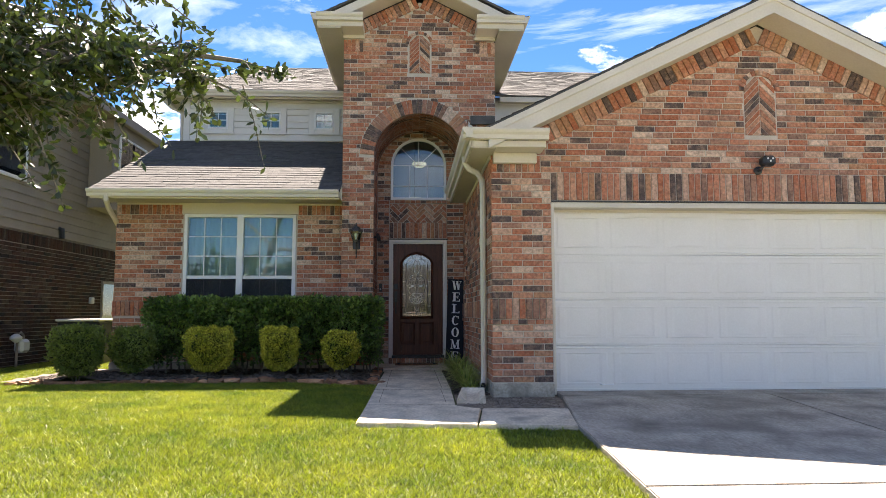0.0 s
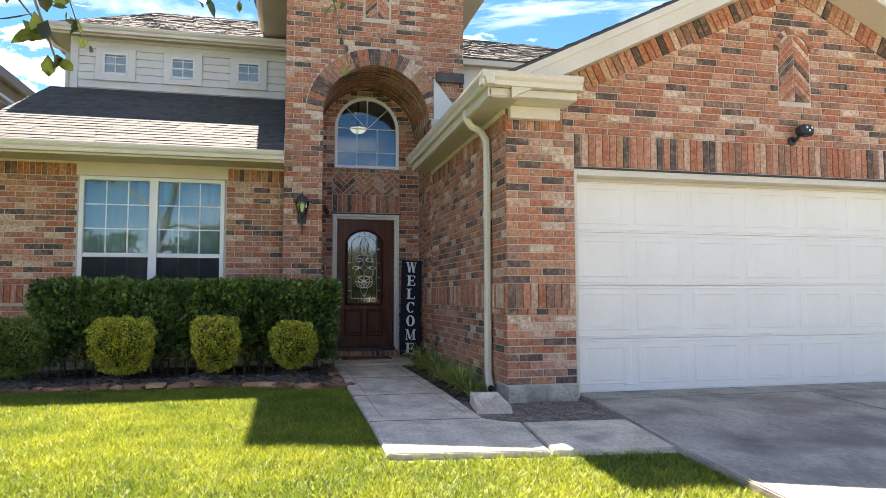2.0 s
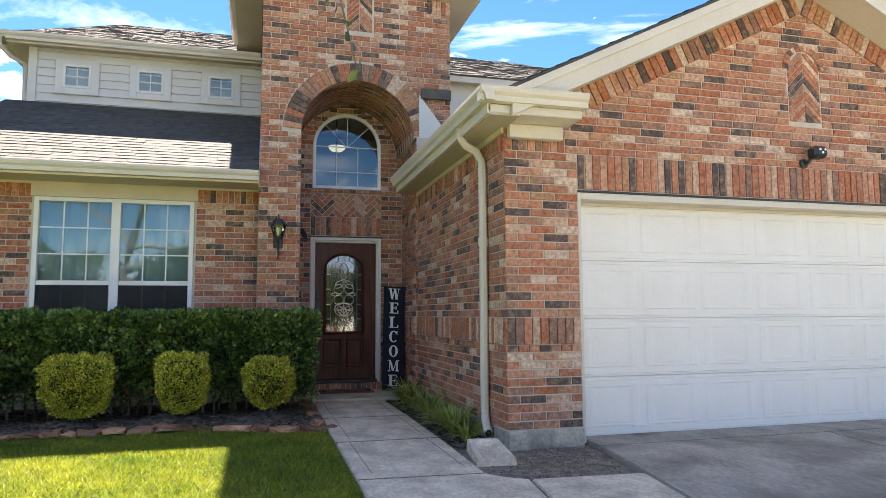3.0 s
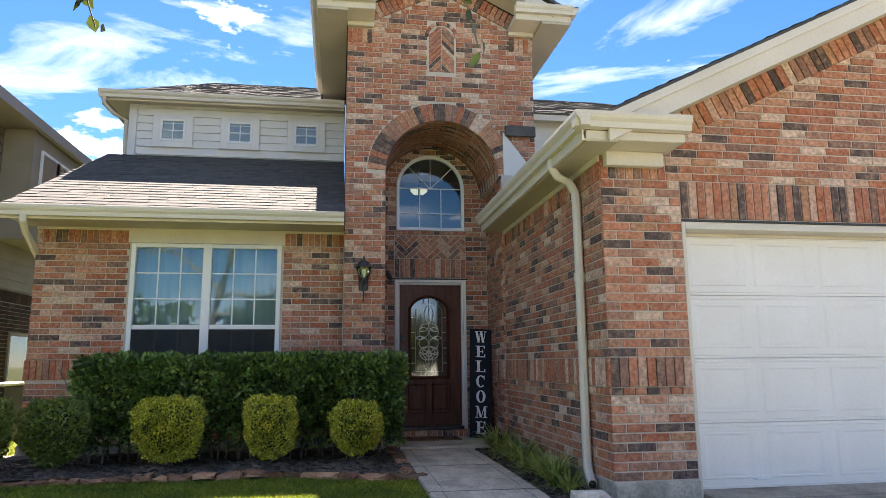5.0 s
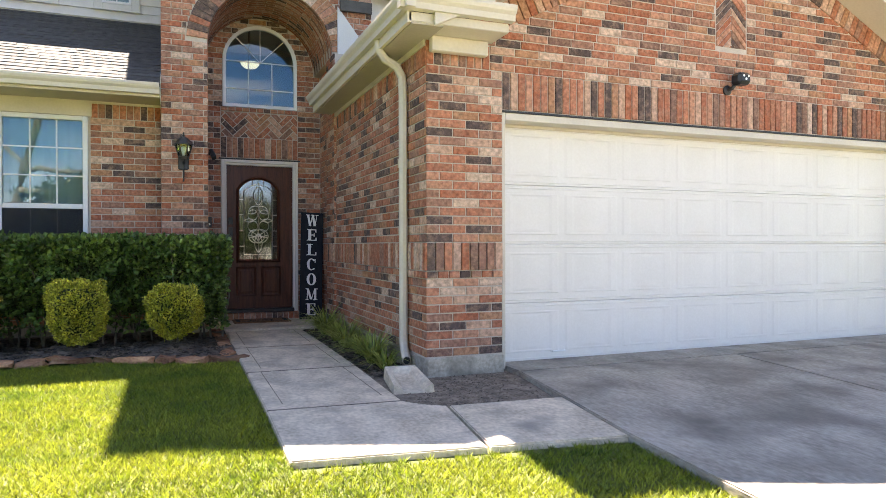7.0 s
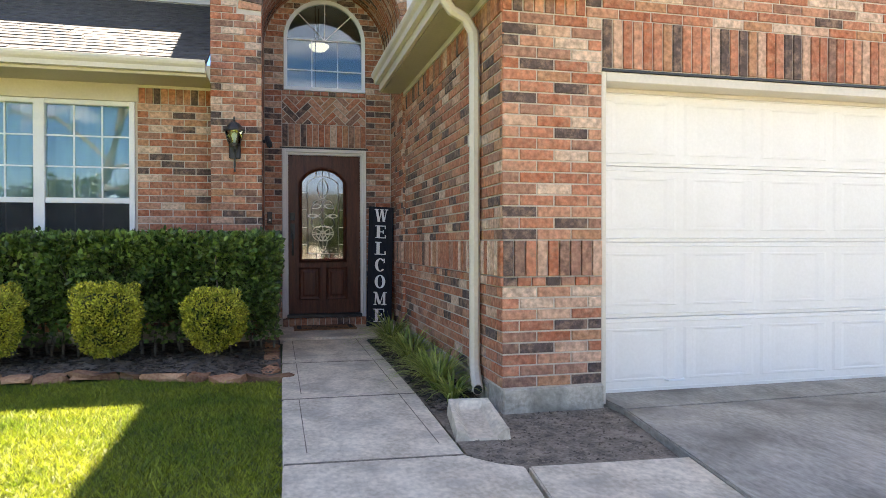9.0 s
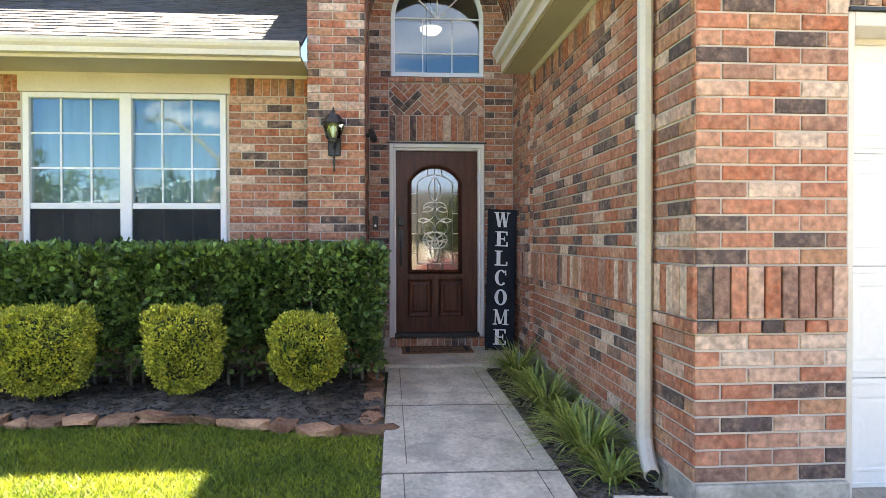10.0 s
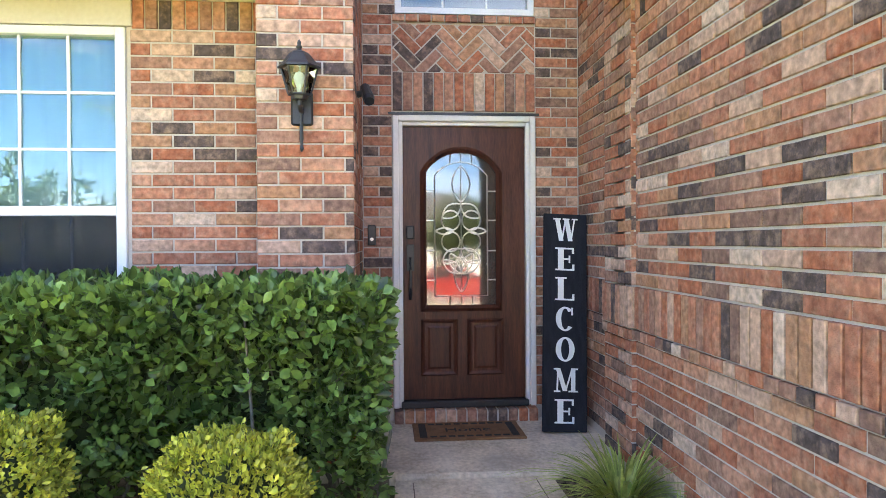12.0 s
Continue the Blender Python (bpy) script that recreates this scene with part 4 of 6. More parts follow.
def bspan(a, b):
    lo, hi = NX0, 0.975
    if a > ASP:
        h = math.sqrt(max(0.0, AR * AR - ((a + b) / 2 - ASP) ** 2))
        lo, hi = ACX - h, ACX + h
    if b < WBOT - 0.07 or a < WBOT - 0.07:
        return [(lo, DX0), (DX1, hi)]
    w0, w1 = WX0, WX1
    if a > WSP:
        h = math.sqrt(max(0.0, WR * WR - ((a + b) / 2 - WSP) ** 2))
        w0, w1 = WCX - h, WCX + h
    if b > WSP + WR + 0.03:
        return [(lo, hi)]
    return [(lo, w0), (w1, hi)]


fb.courses(0.90, 3.75, bspan)
fb.courses(3.75, 5.10, bspan)
fb.soldiers(DX0, DX1, 3.11, 3.40, 0.01)
fb.herringbone(DX0 + 0.005, DX1 - 0.005, 3.405, 3.755, w=0.075)
fb.soldiers(DX0, DX1, 3.765, 3.825, 0.03, pitch=0.1)
fb.close()
part("lintel", boxes((DX0 - 0.03, DX1 + 0.03, BY - 0.006, BY + 0.08, DTOP + 0.004, DTOP + 0.022)), M_BLACK, wall, "dark steel lintel")

structure("floor_porch", boxes((NX0 - 0.01, 0.99, 11.93, BY + 0.3, 0.55, 0.805), (-0.44, 0.62, 11.905, 11.93, 0.55, 0.80), bevel=0.008), M_CONC, "smooth grey concrete porch slab", "porch floor")
step = thing("door_step", "brick rowlock threshold below the front door", "step")
for k in range(14):
    a = DX0 + k * 0.0768
    part("brick", boxes((a + 0.005, a + 0.07, BY - 0.10, BY + 0.12, 0.806, 0.90), bevel=0.006), M_BRICK, step)
part("mortar_bed", boxes((DX0 + 0.004, DX1 - 0.004, BY - 0.09, BY + 0.12, 0.8055, 0.89)), M_MORTAR, step)

door = thing("front_door", "dark stained wooden front door with an arched leaded glass light, closed", "door")
fr = bmesh.new()
for x0, x1 in ((DX0 + 0.002, DX0 + 0.045), (DX1 - 0.045, DX1 - 0.002)):
    box(fr, x0, x1, BY - 0.025, BY + 0.1, 0.902, DTOP - 0.002, 0.006)
box(fr, DX0 + 0.045, DX1 - 0.045, BY - 0.025, BY + 0.1, DTOP - 0.045, DTOP - 0.002, 0.006)
for x0, x1 in ((DX0 + 0.045, DX0 + 0.075), (DX1 - 0.075, DX1 - 0.045)):
    box(fr, x0, x1, BY + 0.0, BY + 0.1, 0.902, DTOP - 0.046, 0.005)
box(fr, DX0 + 0.075, DX1 - 0.075, BY + 0.0, BY + 0.1, DTOP - 0.075, DTOP - 0.046, 0.005)
part("door_frame", fr, M_FRAME, door, "greyish white moulded frame")
SX0, SX1, SZ0, SZ1, SY = DX0 + 0.078, DX1 - 0.078, 0.955, DTOP - 0.078, BY + 0.035
gx0, gx1, gz0, gsp = -0.19, 0.36, 1.65, 2.66
gcx = (gx0 + gx1) / 2


def segtop(x0, x1, zs, rise, n=14):
    w = (x1 - x0) / 2
    r = (w * w + rise * rise) / (2 * rise)
    c = (x0 + x1) / 2
    half = math.degrees(math.asin(w / r))
    return arc(c, zs + rise - r, r, 90 + half, 90 - half, n)


slab_bm = bmesh.new()
prism(slab_bm, [(SX0, SZ0), (gx0, SZ0), (gx0, gz0)] + [(gx0, gsp)] + segtop(gx0, gx1, gsp, 0.16)[1:-1] + [(gx1, gsp), (gx1, gz0), (gx0 + 0.0005, gz0), (gx0 + 0.0005, SZ0), (SX1, SZ0), (SX1, SZ1), (SX0, SZ1)], "y", SY, SY + 0.045)
leaf = part("door_leaf", slab_bm, M_DOOR, door, "dark reddish brown wood")
rim = bmesh.new()
outer_o = [(gx0 - 0.035, gz0 - 0.035), (gx0 - 0.035, gsp)] + segtop(gx0 - 0.035, gx1 + 0.035, gsp, 0.195)[1:-1] + [(gx1 + 0.035, gsp), (gx1 + 0.035, gz0 - 0.035)]
inner_o = [(gx0 + 0.012, gz0 + 0.012), (gx0 + 0.012, gsp)] + segtop(gx0 + 0.012, gx1 - 0.012, gsp, 0.15)[1:-1] + [(gx1 - 0.012, gsp), (gx1 - 0.012, gz0 + 0.012)]
ro = [rim.verts.new((u, SY - 0.003, v)) for u, v in outer_o]
rm = [rim.verts.new(((u + p) / 2, SY - 0.022, (v + q) / 2)) for (u, v), (p, q) in zip(outer_o, inner_o)]
ri = [rim.verts.new((u, SY + 0.004, v)) for u, v in inner_o]
for A, B in ((ro, rm), (rm, ri)):
    for i in range(len(A)):
        j = (i + 1) % len(A)
        rim.faces.new((A[i], A[j], B[j], B[i]))
part("glazing_bead", rim, M_DOOR, leaf)
for x0, x1 in ((-0.225, 0.055), (0.125, 0.405)):
    bm = bmesh.new()
    prof = ((0.0, 0.001), (0.012, -0.012), (0.028, -0.004), (0.04, 0.006), (0.07, -0.008))
    rings = [[bm.verts.new((x, SY + yy, z)) for x, z in ((x0 + d, 1.13 + d), (x1 - d, 1.13 + d), (x1 - d, 1.56 - d), (x0 + d, 1.56 - d))] for d, yy in prof]
    for r0, r1 in zip(rings, rings[1:]):
        for i in range(4):
            bm.faces.new((r0[i], r0[(i + 1) % 4], r1[(i + 1) % 4], r1[i]))
    bm.faces.new(rings[-1])
    part("raised_panel", bm, M_DOOR, leaf)
part("threshold", boxes((SX0 - 0.02, SX1 + 0.02, BY - 0.03, BY + 0.09, 0.9025, 0.95), bevel=0.006), M_BLACK, door, "dark metal sill")
g = part("glass_light", prisms([(gx0 + 0.002, gz0 + 0.002), (gx0 + 0.002, gsp)] + segtop(gx0 + 0.002, gx1 - 0.002, gsp, 0.158)[1:-1] + [(gx1 - 0.002, gsp), (gx1 - 0.002, gz0 + 0.002)], "y", SY + 0.018, SY + 0.024), M_BEVEL, door, "bevelled textured glass")
g.matrix_basis = Matrix.Translation((0, SY + 0.02, 2.2)) @ Matrix.Rotation(radians(-0.5), 4, "X") @ Matrix.Translation((0, -SY - 0.02, -2.2))
LY = SY + 0.014


def came(points, r=0.006, name="lead_came"):
    part(name, tube(bmesh.new(), [(u, LY, v) for u, v in points], r, 6), M_LEAD, g)


i0, i1 = gx0 + 0.075, gx1 - 0.075
came([(i0, gz0 + 0.08), (i0, gsp - 0.02)] + segtop(i0, i1, gsp - 0.02, 0.10, 10)[1:-1] + [(i1, gsp - 0.02), (i1, gz0 + 0.08), (i0, gz0 + 0.08)])
for z in (1.85, 2.07, 2.30, 2.52):
    came([(gx0, z), (i0, z)])
    came([(i1, z), (gx1, z)])
for u in (gx0 + 0.19, gcx, gx1 - 0.19):
    came([(u, gz0), (u, gz0 + 0.08)])
    came([(u, gsp + 0.07), (u * 0.9 + gcx * 0.1, gsp + 0.15)])


def petal(cx, cz, length, width, angle):
    a = radians(angle)
    pts = []
    for k in range(17):
        t = 2 * math.pi * k / 16
        p = (math.cos(t) + 1) / 2 * length
        q = math.sin(t) * width * (0.55 + 0.45 * math.sin(math.pi * p / length))
        pts.append((cx + p * math.cos(a) - q * math.sin(a), cz + p * math.sin(a) + q * math.cos(a)))
    came(pts, 0.0065)


# a chain of bevelled petals and rings down the middle
petal(gcx, 2.44, 0.27, 0.07, 90)
for cz in (2.42, 2.08):
    for an in (-35, 215):
        petal(gcx, cz, 0.17, 0.05, an)
for cz in (2.30, 2.14):
    for sx in (-0.078, 0.078):
        came([(gcx + sx + 0.07 * math.cos(k * math.pi / 8), cz + 0.075 * math.sin(k * math.pi / 8)) for k in range(17)], 0.0065)
for an in (0, 180):
    petal(gcx + (0.06 if an == 0 else -0.06), 2.22, 0.13, 0.025, an)
for an in (35, 145, 60, 120):
    petal(gcx, 1.90, 0.17, 0.04, an)
petal(gcx, 2.02, 0.26, 0.055, 270)
came([(gcx, 1.76), (gcx, 2.72)], 0.004)
for z in (2.215, 1.97):
    came([(i0, z), (gcx - 0.19, z)], 0.004)
    came([(gcx + 0.19, z), (i1, z)], 0.004)

hp = bmesh.new()
tube(hp, [(-0.30, SY - 0.004, 2.02), (-0.30, SY - 0.02, 1.98), (-0.30, SY - 0.055, 1.93), (-0.30, SY - 0.055, 1.80), (-0.30, SY - 0.02, 1.74), (-0.30, SY - 0.004, 1.71)], [0.012, 0.014, 0.011, 0.011, 0.014, 0.012])
box(hp, -0.328, -0.272, SY - 0.008, SY - 0.0005, 1.92, 2.12, 0.003)
part("handle", hp, M_BLACK, door, "black lever handle set")
part("keypad", boxes((-0.33, -0.27, SY - 0.03, SY - 0.0005, 2.16, 2.26), bevel=0.008), M_BLACK, door, "black lock rosette")

# arched window above the door
awin = thing("window_1", "white arched window with a grid of muntins", "window", kind="structure")
o = [(WX0 + 0.002, WBOT + 0.003), (WX0 + 0.002, WSP)] + arc(WCX, WSP, WR - 0.002, 180, 0, 24)[1:-1] + [(WX1 - 0.002, WSP), (WX1 - 0.002, WBOT + 0.003)]
i_ = [(WX0 + 0.045, WBOT + 0.05), (WX0 + 0.045, WSP)] + arc(WCX, WSP, WR - 0.045, 180, 0, 24)[1:-1] + [(WX1 - 0.045, WSP), (WX1 - 0.045, WBOT + 0.05)]
bm = bmesh.new()
lay = [[bm.verts.new((u, y, v)) for u, v in pts] for pts, y in ((o, BY + 0.06), (o, BY - 0.012), (i_, BY - 0.004), (i_, BY + 0.06))]
for A, B in zip(lay, lay[1:]):
    for k in range(len(o)):
        j = (k + 1) % len(o)
        bm.faces.new((A[k], A[j], B[j], B[k]))
bmesh.ops.recalc_face_normals(bm, faces=bm.faces[:])
part("window_frame", bm, M_WHITE, awin)
gp = part("pane", prisms(i_, "y", BY + 0.03, BY + 0.036), M_GLASS, awin, "clear reflecting glass")
gp.visible_shadow = False
for x in (WCX - 0.165, WCX + 0.165):
    part("muntin", boxes((x - 0.007, x + 0.007, BY + 0.014, BY + 0.028, WBOT + 0.05, WSP)), M_WHITE, awin)
for z in (WBOT + 0.27, WSP):
    part("muntin", boxes((WX0 + 0.045, WX1 - 0.045, BY + 0.0145, BY + 0.0275, z - 0.007, z + 0.007)), M_WHITE, awin)
for an in (45, 90, 135):
    part("muntin", tube(bmesh.new(), [(WCX, BY + 0.02, WSP), (WCX + (WR - 0.045) * math.cos(radians(an)), BY + 0.02, WSP + (WR - 0.045) * math.sin(radians(an)))], 0.007, 4), M_WHITE, awin)

# tower eaves, gable boards and roof
tr = thing("tower_roof", "small gabled roof with beige boxed eaves on the tower", "roof", kind="structure")
TF = 11.40
for sgn, xo in ((-1, -1.60), (1, 1.86)):
    xi = TX0 if sgn < 0 else TX1
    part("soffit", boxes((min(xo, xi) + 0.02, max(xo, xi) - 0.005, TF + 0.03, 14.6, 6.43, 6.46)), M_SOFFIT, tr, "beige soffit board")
    a, b = (xo, TX0 + 0.36) if sgn < 0 else (TX1 - 0.36, xo)
    part("cornice_return", boxes((a + 0.01, b, TF + 0.02, TY - 0.02, 6.462, 6.56), bevel=0.006), M_TRIM, tr)
    part("cornice_return", boxes((min(xi, xi - sgn * 0.36) , max(xi, xi - sgn * 0.36), TY - 0.08, TY - 0.022, 6.405, 6.461), bevel=0.004), M_TRIM, tr)
    gutter(tr, (a, TF + 0.03, 6.66), (b, TF + 0.03, 6.66), (0, -1, 0))
    gutter(tr, (xo - sgn * 0.02, TF - 0.05, 6.66), (xo - sgn * 0.02, 14.6, 6.66), (sgn, 0, 0))
    x_low = ACX + sgn * 1.50
    part("fascia", prisms([(ACX, tpeak), (x_low, trake(x_low)), (x_low, trake(x_low) - 0.15), (ACX, tpeak - 0.15)], "y", TF, TF + 0.03), M_TRIM, tr, "cream rake board")
    part("soffit", prisms([(ACX, tpeak - 0.14), (x_low, trake(x_low) - 0.14), (x_low, trake(x_low) - 0.155), (ACX, tpeak - 0.155)], "y", TF + 0.032, TY - 0.02), M_TRIM, tr)
roof_quad("roof_plane", (-1.62, 15.5, 6.62), (-1.62, TF - 0.02, 6.62), (ACX, TF - 0.02, tpeak + 0.05), (ACX, 15.5, tpeak + 0.05), tr)
roof_quad("roof_plane", (1.88, TF - 0.02, 6.62), (1.88, 15.5, 6.62), (ACX, 15.5, tpeak + 0.05), (ACX, TF - 0.02, tpeak + 0.05), tr)
cheek = prisms([(0.95, 3.62), (1.9, 4.25), (1.9, 4.40), (1.38, 4.42), (0.95, 4.98)], "y", TY - 0.05, TY - 0.02)
structure("trim_cheek", cheek, M_SIDING, "small white siding cheek between tower and garage roof", "siding")
structure("flashing", boxes((0.98, 1.40, TY - 0.10, TY - 0.055, 4.92, 5.06)), M_SHINGLE, "dark roof edge beside the tower", "flashing")

# ---- left wing ----
LYW, LX0 = 12.2, -5.03
wx0, wx1, wz0, wz1 = -3.89, -2.0, 1.25, 3.41
wall = structure("wall_left_front", boxes((LX0 + REC, wx0, LYW + REC, LYW + 0.16, 0.6, 3.62), (wx1, TX0 + 0.01, LYW + REC, LYW + 0.16, 0.6, 3.62), (wx0, wx1, LYW + REC, LYW + 0.16, 0.6, wz0), (wx0, wx1, LYW + REC, LYW + 0.16, 3.605, 3.62)), M_MORTAR, "brick front wall with a double window", "brick wall")
fl = Facing(wall, FRONT(LYW), near=lambda u, v: v > 1.7)
lspan = lambda a, b: [(LX0, wx0 - 0.02), (wx1 + 0.02, TX0)] if b > wz0 else [(LX0, TX0)]
fl.courses(0.92, 1.645, lspan)
fl.soldiers(LX0 - 0.014, -4.0, 1.68, 1.93, 0.016)
fl.courses(1.93, 3.40, lspan)
fl.courses(1.645, 1.93, lambda a, b: [(-4.0, wx0 - 0.02), (wx1 + 0.02, TX0)])
fl.soldiers(LX0, wx0 - 0.03, 3.40, 3.61, 0.004)
fl.soldiers(wx1 + 0.03, TX0, 3.40, 3.61, 0.004)
fl.close()
part("foundation", boxes((LX0 - 0.02, TX0, LYW - 0.02, LYW + 0.2, 0.5, 0.91), bevel=0.008), M_BASE, wall)
side_l = structure("wall_left_side", boxes((LX0 + REC, LX0 + 0.16, LYW + 0.16, 20, 0.5, 3.62)), M_MORTAR, "brick side wall of the left wing", "brick wall")
fz = Facing(side_l, WEST(LX0), single=0)
fz.courses(0.9, 3.6, lambda a, b: [(-15, -LYW)])
fz.close()

win = thing("window_2", "white double window with muntin grids and half insect screens", "window", kind="structure")
part("header_board", boxes((wx0 - 0.04, wx1 + 0.04, LYW - 0.02, LYW + 0.02, wz1 + 0.004, 3.605), bevel=0.004), M_TRIM, win, "cream header board")
mid = (wx0 + wx1) / 2
fr = bmesh.new()
for r in ((wx0 + 0.002, wx0 + 0.06, wz0, wz1), (wx1 - 0.06, wx1 - 0.002, wz0, wz1), (mid - 0.055, mid + 0.055, wz0, wz1)):
    box(fr, r[0], r[1], LYW - 0.012, LYW + 0.09, r[2], r[3], 0.005)
for a, b in ((wx0 + 0.06, mid - 0.055), (mid + 0.055, wx1 - 0.06)):
    box(fr, a, b, LYW - 0.010, LYW + 0.09, wz1 - 0.05, wz1, 0.004)
    box(fr, a, b, LYW - 0.010, LYW + 0.09, wz0, wz0 + 0.06, 0.004)
part("window_frame", fr, M_WHITE, win)
for a, b in ((wx0 + 0.06, mid - 0.055), (mid + 0.055, wx1 - 0.06)):
    part("meeting_rail", boxes((a + 0.001, b - 0.001, LYW + 0.0, LYW + 0.07, 2.30, 2.36), bevel=0.005), M_WHITE, win)
    p = part("pane", boxes((a, b, LYW + 0.035, LYW + 0.041, 2.36, wz1 - 0.05)), M_GLASS, win)
    p.visible_shadow = False
    p = part("pane", boxes((a, b, LYW + 0.055, LYW + 0.061, wz0 + 0.06, 2.30)), M_GLASS, win)
    p.visible_shadow = False
    for k in (1, 2):
        x = a + (b - a) * k / 3
        part("muntin", boxes((x - 0.008, x + 0.008, LYW + 0.022, LYW + 0.034, 2.36, wz1 - 0.05)), M_WHITE, win)
        part("muntin", boxes((x - 0.006, x + 0.006, LYW + 0.042, LYW + 0.054, wz0 + 0.06, 2.30)), M_WHITE, win)
        z = 2.36 + (wz1 - 0.05 - 2.36) * k / 3
        part("muntin", boxes((a, b, LYW + 0.0225, LYW + 0.0335, z - 0.008, z + 0.008)), M_WHITE, win)

# rooms behind the glass
structure("room_left", boxes((wx0 - 0.5, wx1 + 0.4, 15.4, 15.5, 0.9, 3.6), (wx0 - 0.6, wx0 - 0.5, LYW + 0.17, 15.4, 0.9, 3.6), (wx1 + 0.4, wx1 + 0.5, LYW + 0.17, 15.4, 0.9, 3.6), (wx0 - 0.5, wx1 + 0.4, LYW + 0.17, 15.4, 0.85, 0.9), (wx0 - 0.5, wx1 + 0.4, LYW + 0.17, 15.4, 3.57, 3.6)), M_ROOM, "plain grey room behind the front window", "room")
cur = bmesh.new()
for a, b in ((wx0 - 0.3, mid - 0.01), (mid + 0.01, wx1 + 0.3)):
    xs = np.linspace(a, b, 60)
    top = [cur.verts.new((x, LYW + 0.26 + 0.012 * math.sin(x * 38) + 0.004 * math.sin(x * 91), wz1 + 0.05)) for x in xs]
    bot = [cur.verts.new((x, LYW + 0.26 + 0.014 * math.sin(x * 38 + 0.3), 1.0)) for x in xs]
    for k in range(59):
        cur.faces.new((top[k], top[k + 1], bot[k + 1], bot[k]))
tagged(part("curtain", cur, M_CURTAIN, None, "", True), "pale blue-grey sheer curtain hanging behind the window", "curtain")
for a, b in ((wx0 + 0.06, mid - 0.055), (mid + 0.055, wx1 - 0.06)):
    part("screen", boxes((a, b, LYW + 0.002, LYW + 0.005, wz0 + 0.06, 2.305)), M_SCREEN, win, "dark insect screen")
structure("room_foyer", boxes((-1.0, 1.3, 16.4, 16.5, 0.9, 5.6), (-1.1, -1.0, BY + 0.19, 16.4, 0.9, 5.6), (1.3, 1.4, BY + 0.19, 16.4, 0.9, 5.6), (-1.0, 1.3, BY + 0.19, 16.4, 0.85, 0.9), (-1.0, 1.3, BY + 0.19, 16.4, 5.5, 5.6)), M_ROOM, "plain tall foyer behind the front door", "room")
for x, y, z in ((0.15, 14.9, 4.92), (0.05, 14.1, 4.02)):
    pl = thing("pendant_lamp", "lit frosted glass bowl pendant lamp in the foyer", "lamp", "foyer lamps", at=(x, y, z))
    part("bowl", lathe(bmesh.new(), [(0.02, -0.08), (0.10, -0.06), (0.15, -0.01), (0.155, 0.02), (0.13, 0.02), (0.02, -0.02)]), M_GLOW, pl, "glowing frosted glass", True)
    part("stem", tube(bmesh.new(), [(0, 0, -0.02), (0, 0, 5.5 - z)], 0.008), M_BLACK, pl)

# left roof
lr = thing("porch_roof", "sloping roof of weathered grey shingles over the left wing", "roof", kind="structure")
roof_quad("roof_plane", (-5.19, 11.46, 3.70), (TX0, 11.46, 3.70), (TX0, 14.5, 5.28), (-5.02, 14.5, 5.28), lr)
roof_quad("roof_plane", (-5.19, 20, 3.70), (-5.19, 11.46, 3.70), (-5.02, 14.5, 5.28), (-5.02, 20, 5.28), lr)
gutter(lr, (-5.18, 11.48, 3.70), (TX0 - 0.005, 11.48, 3.70), (0, -1, 0))
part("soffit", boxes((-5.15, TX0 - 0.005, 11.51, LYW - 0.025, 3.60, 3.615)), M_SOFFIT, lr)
part("fascia", boxes((-5.16, TX0 - 0.005, 11.485, 11.505, 3.56, 3.69)), M_TRIM, lr)
part("frieze_board", boxes((LX0, TX0 - 0.005, LYW - 0.025, LYW - 0.006, 3.57, 3.599)), M_TRIM, lr)
part("flashing", boxes((-1.26, TX0 - 0.006, 11.40, 11.50, 3.69, 3.73), bevel=0.01), M_BLACK, lr, "dark roof sealant at the tower")
dl = thing("downspout", "cream downspout at the house corner under the eave", "downspout")
part("pipe", tube(bmesh.new(), [(-4.88, 11.43, 3.62), (-4.88, 11.43, 3.53), (-4.92, 11.62, 3.43), (-5.0, 12.02, 3.33), (-5.075, 12.45, 3.2), (-5.08, 12.64, 3.0), (-5.08, 12.64, 0.7)], 0.042), M_TRIM, dl)

# ---- upper storey ----
wall = structure("wall_upper_front", boxes((-4.72, TX0, 14.52, 14.7, 5.0, 6.3), (TX1, 8.5, 14.52, 14.7, 3.5, 6.3), (-4.72, -4.6, 14.7, 22, 5.0, 6.3), (8.4, 8.5, 14.7, 22, 3.5, 6.3)), M_SIDING, "white lap siding of the upper storey", "siding wall")
for k in range(7):
    z = 5.30 + k * 0.135
    bm = bmesh.new()
    prism(bm, [(14.521, z), (14.488, z), (14.515, z + 0.134), (14.521, z + 0.134)], "x", -4.6, TX0)
    part("lap_board", bm, M_SIDING, wall)
part("corner_board", boxes((-4.74, -4.62, 14.49, 14.52, 5.2, 6.25)), M_SIDING, wall)
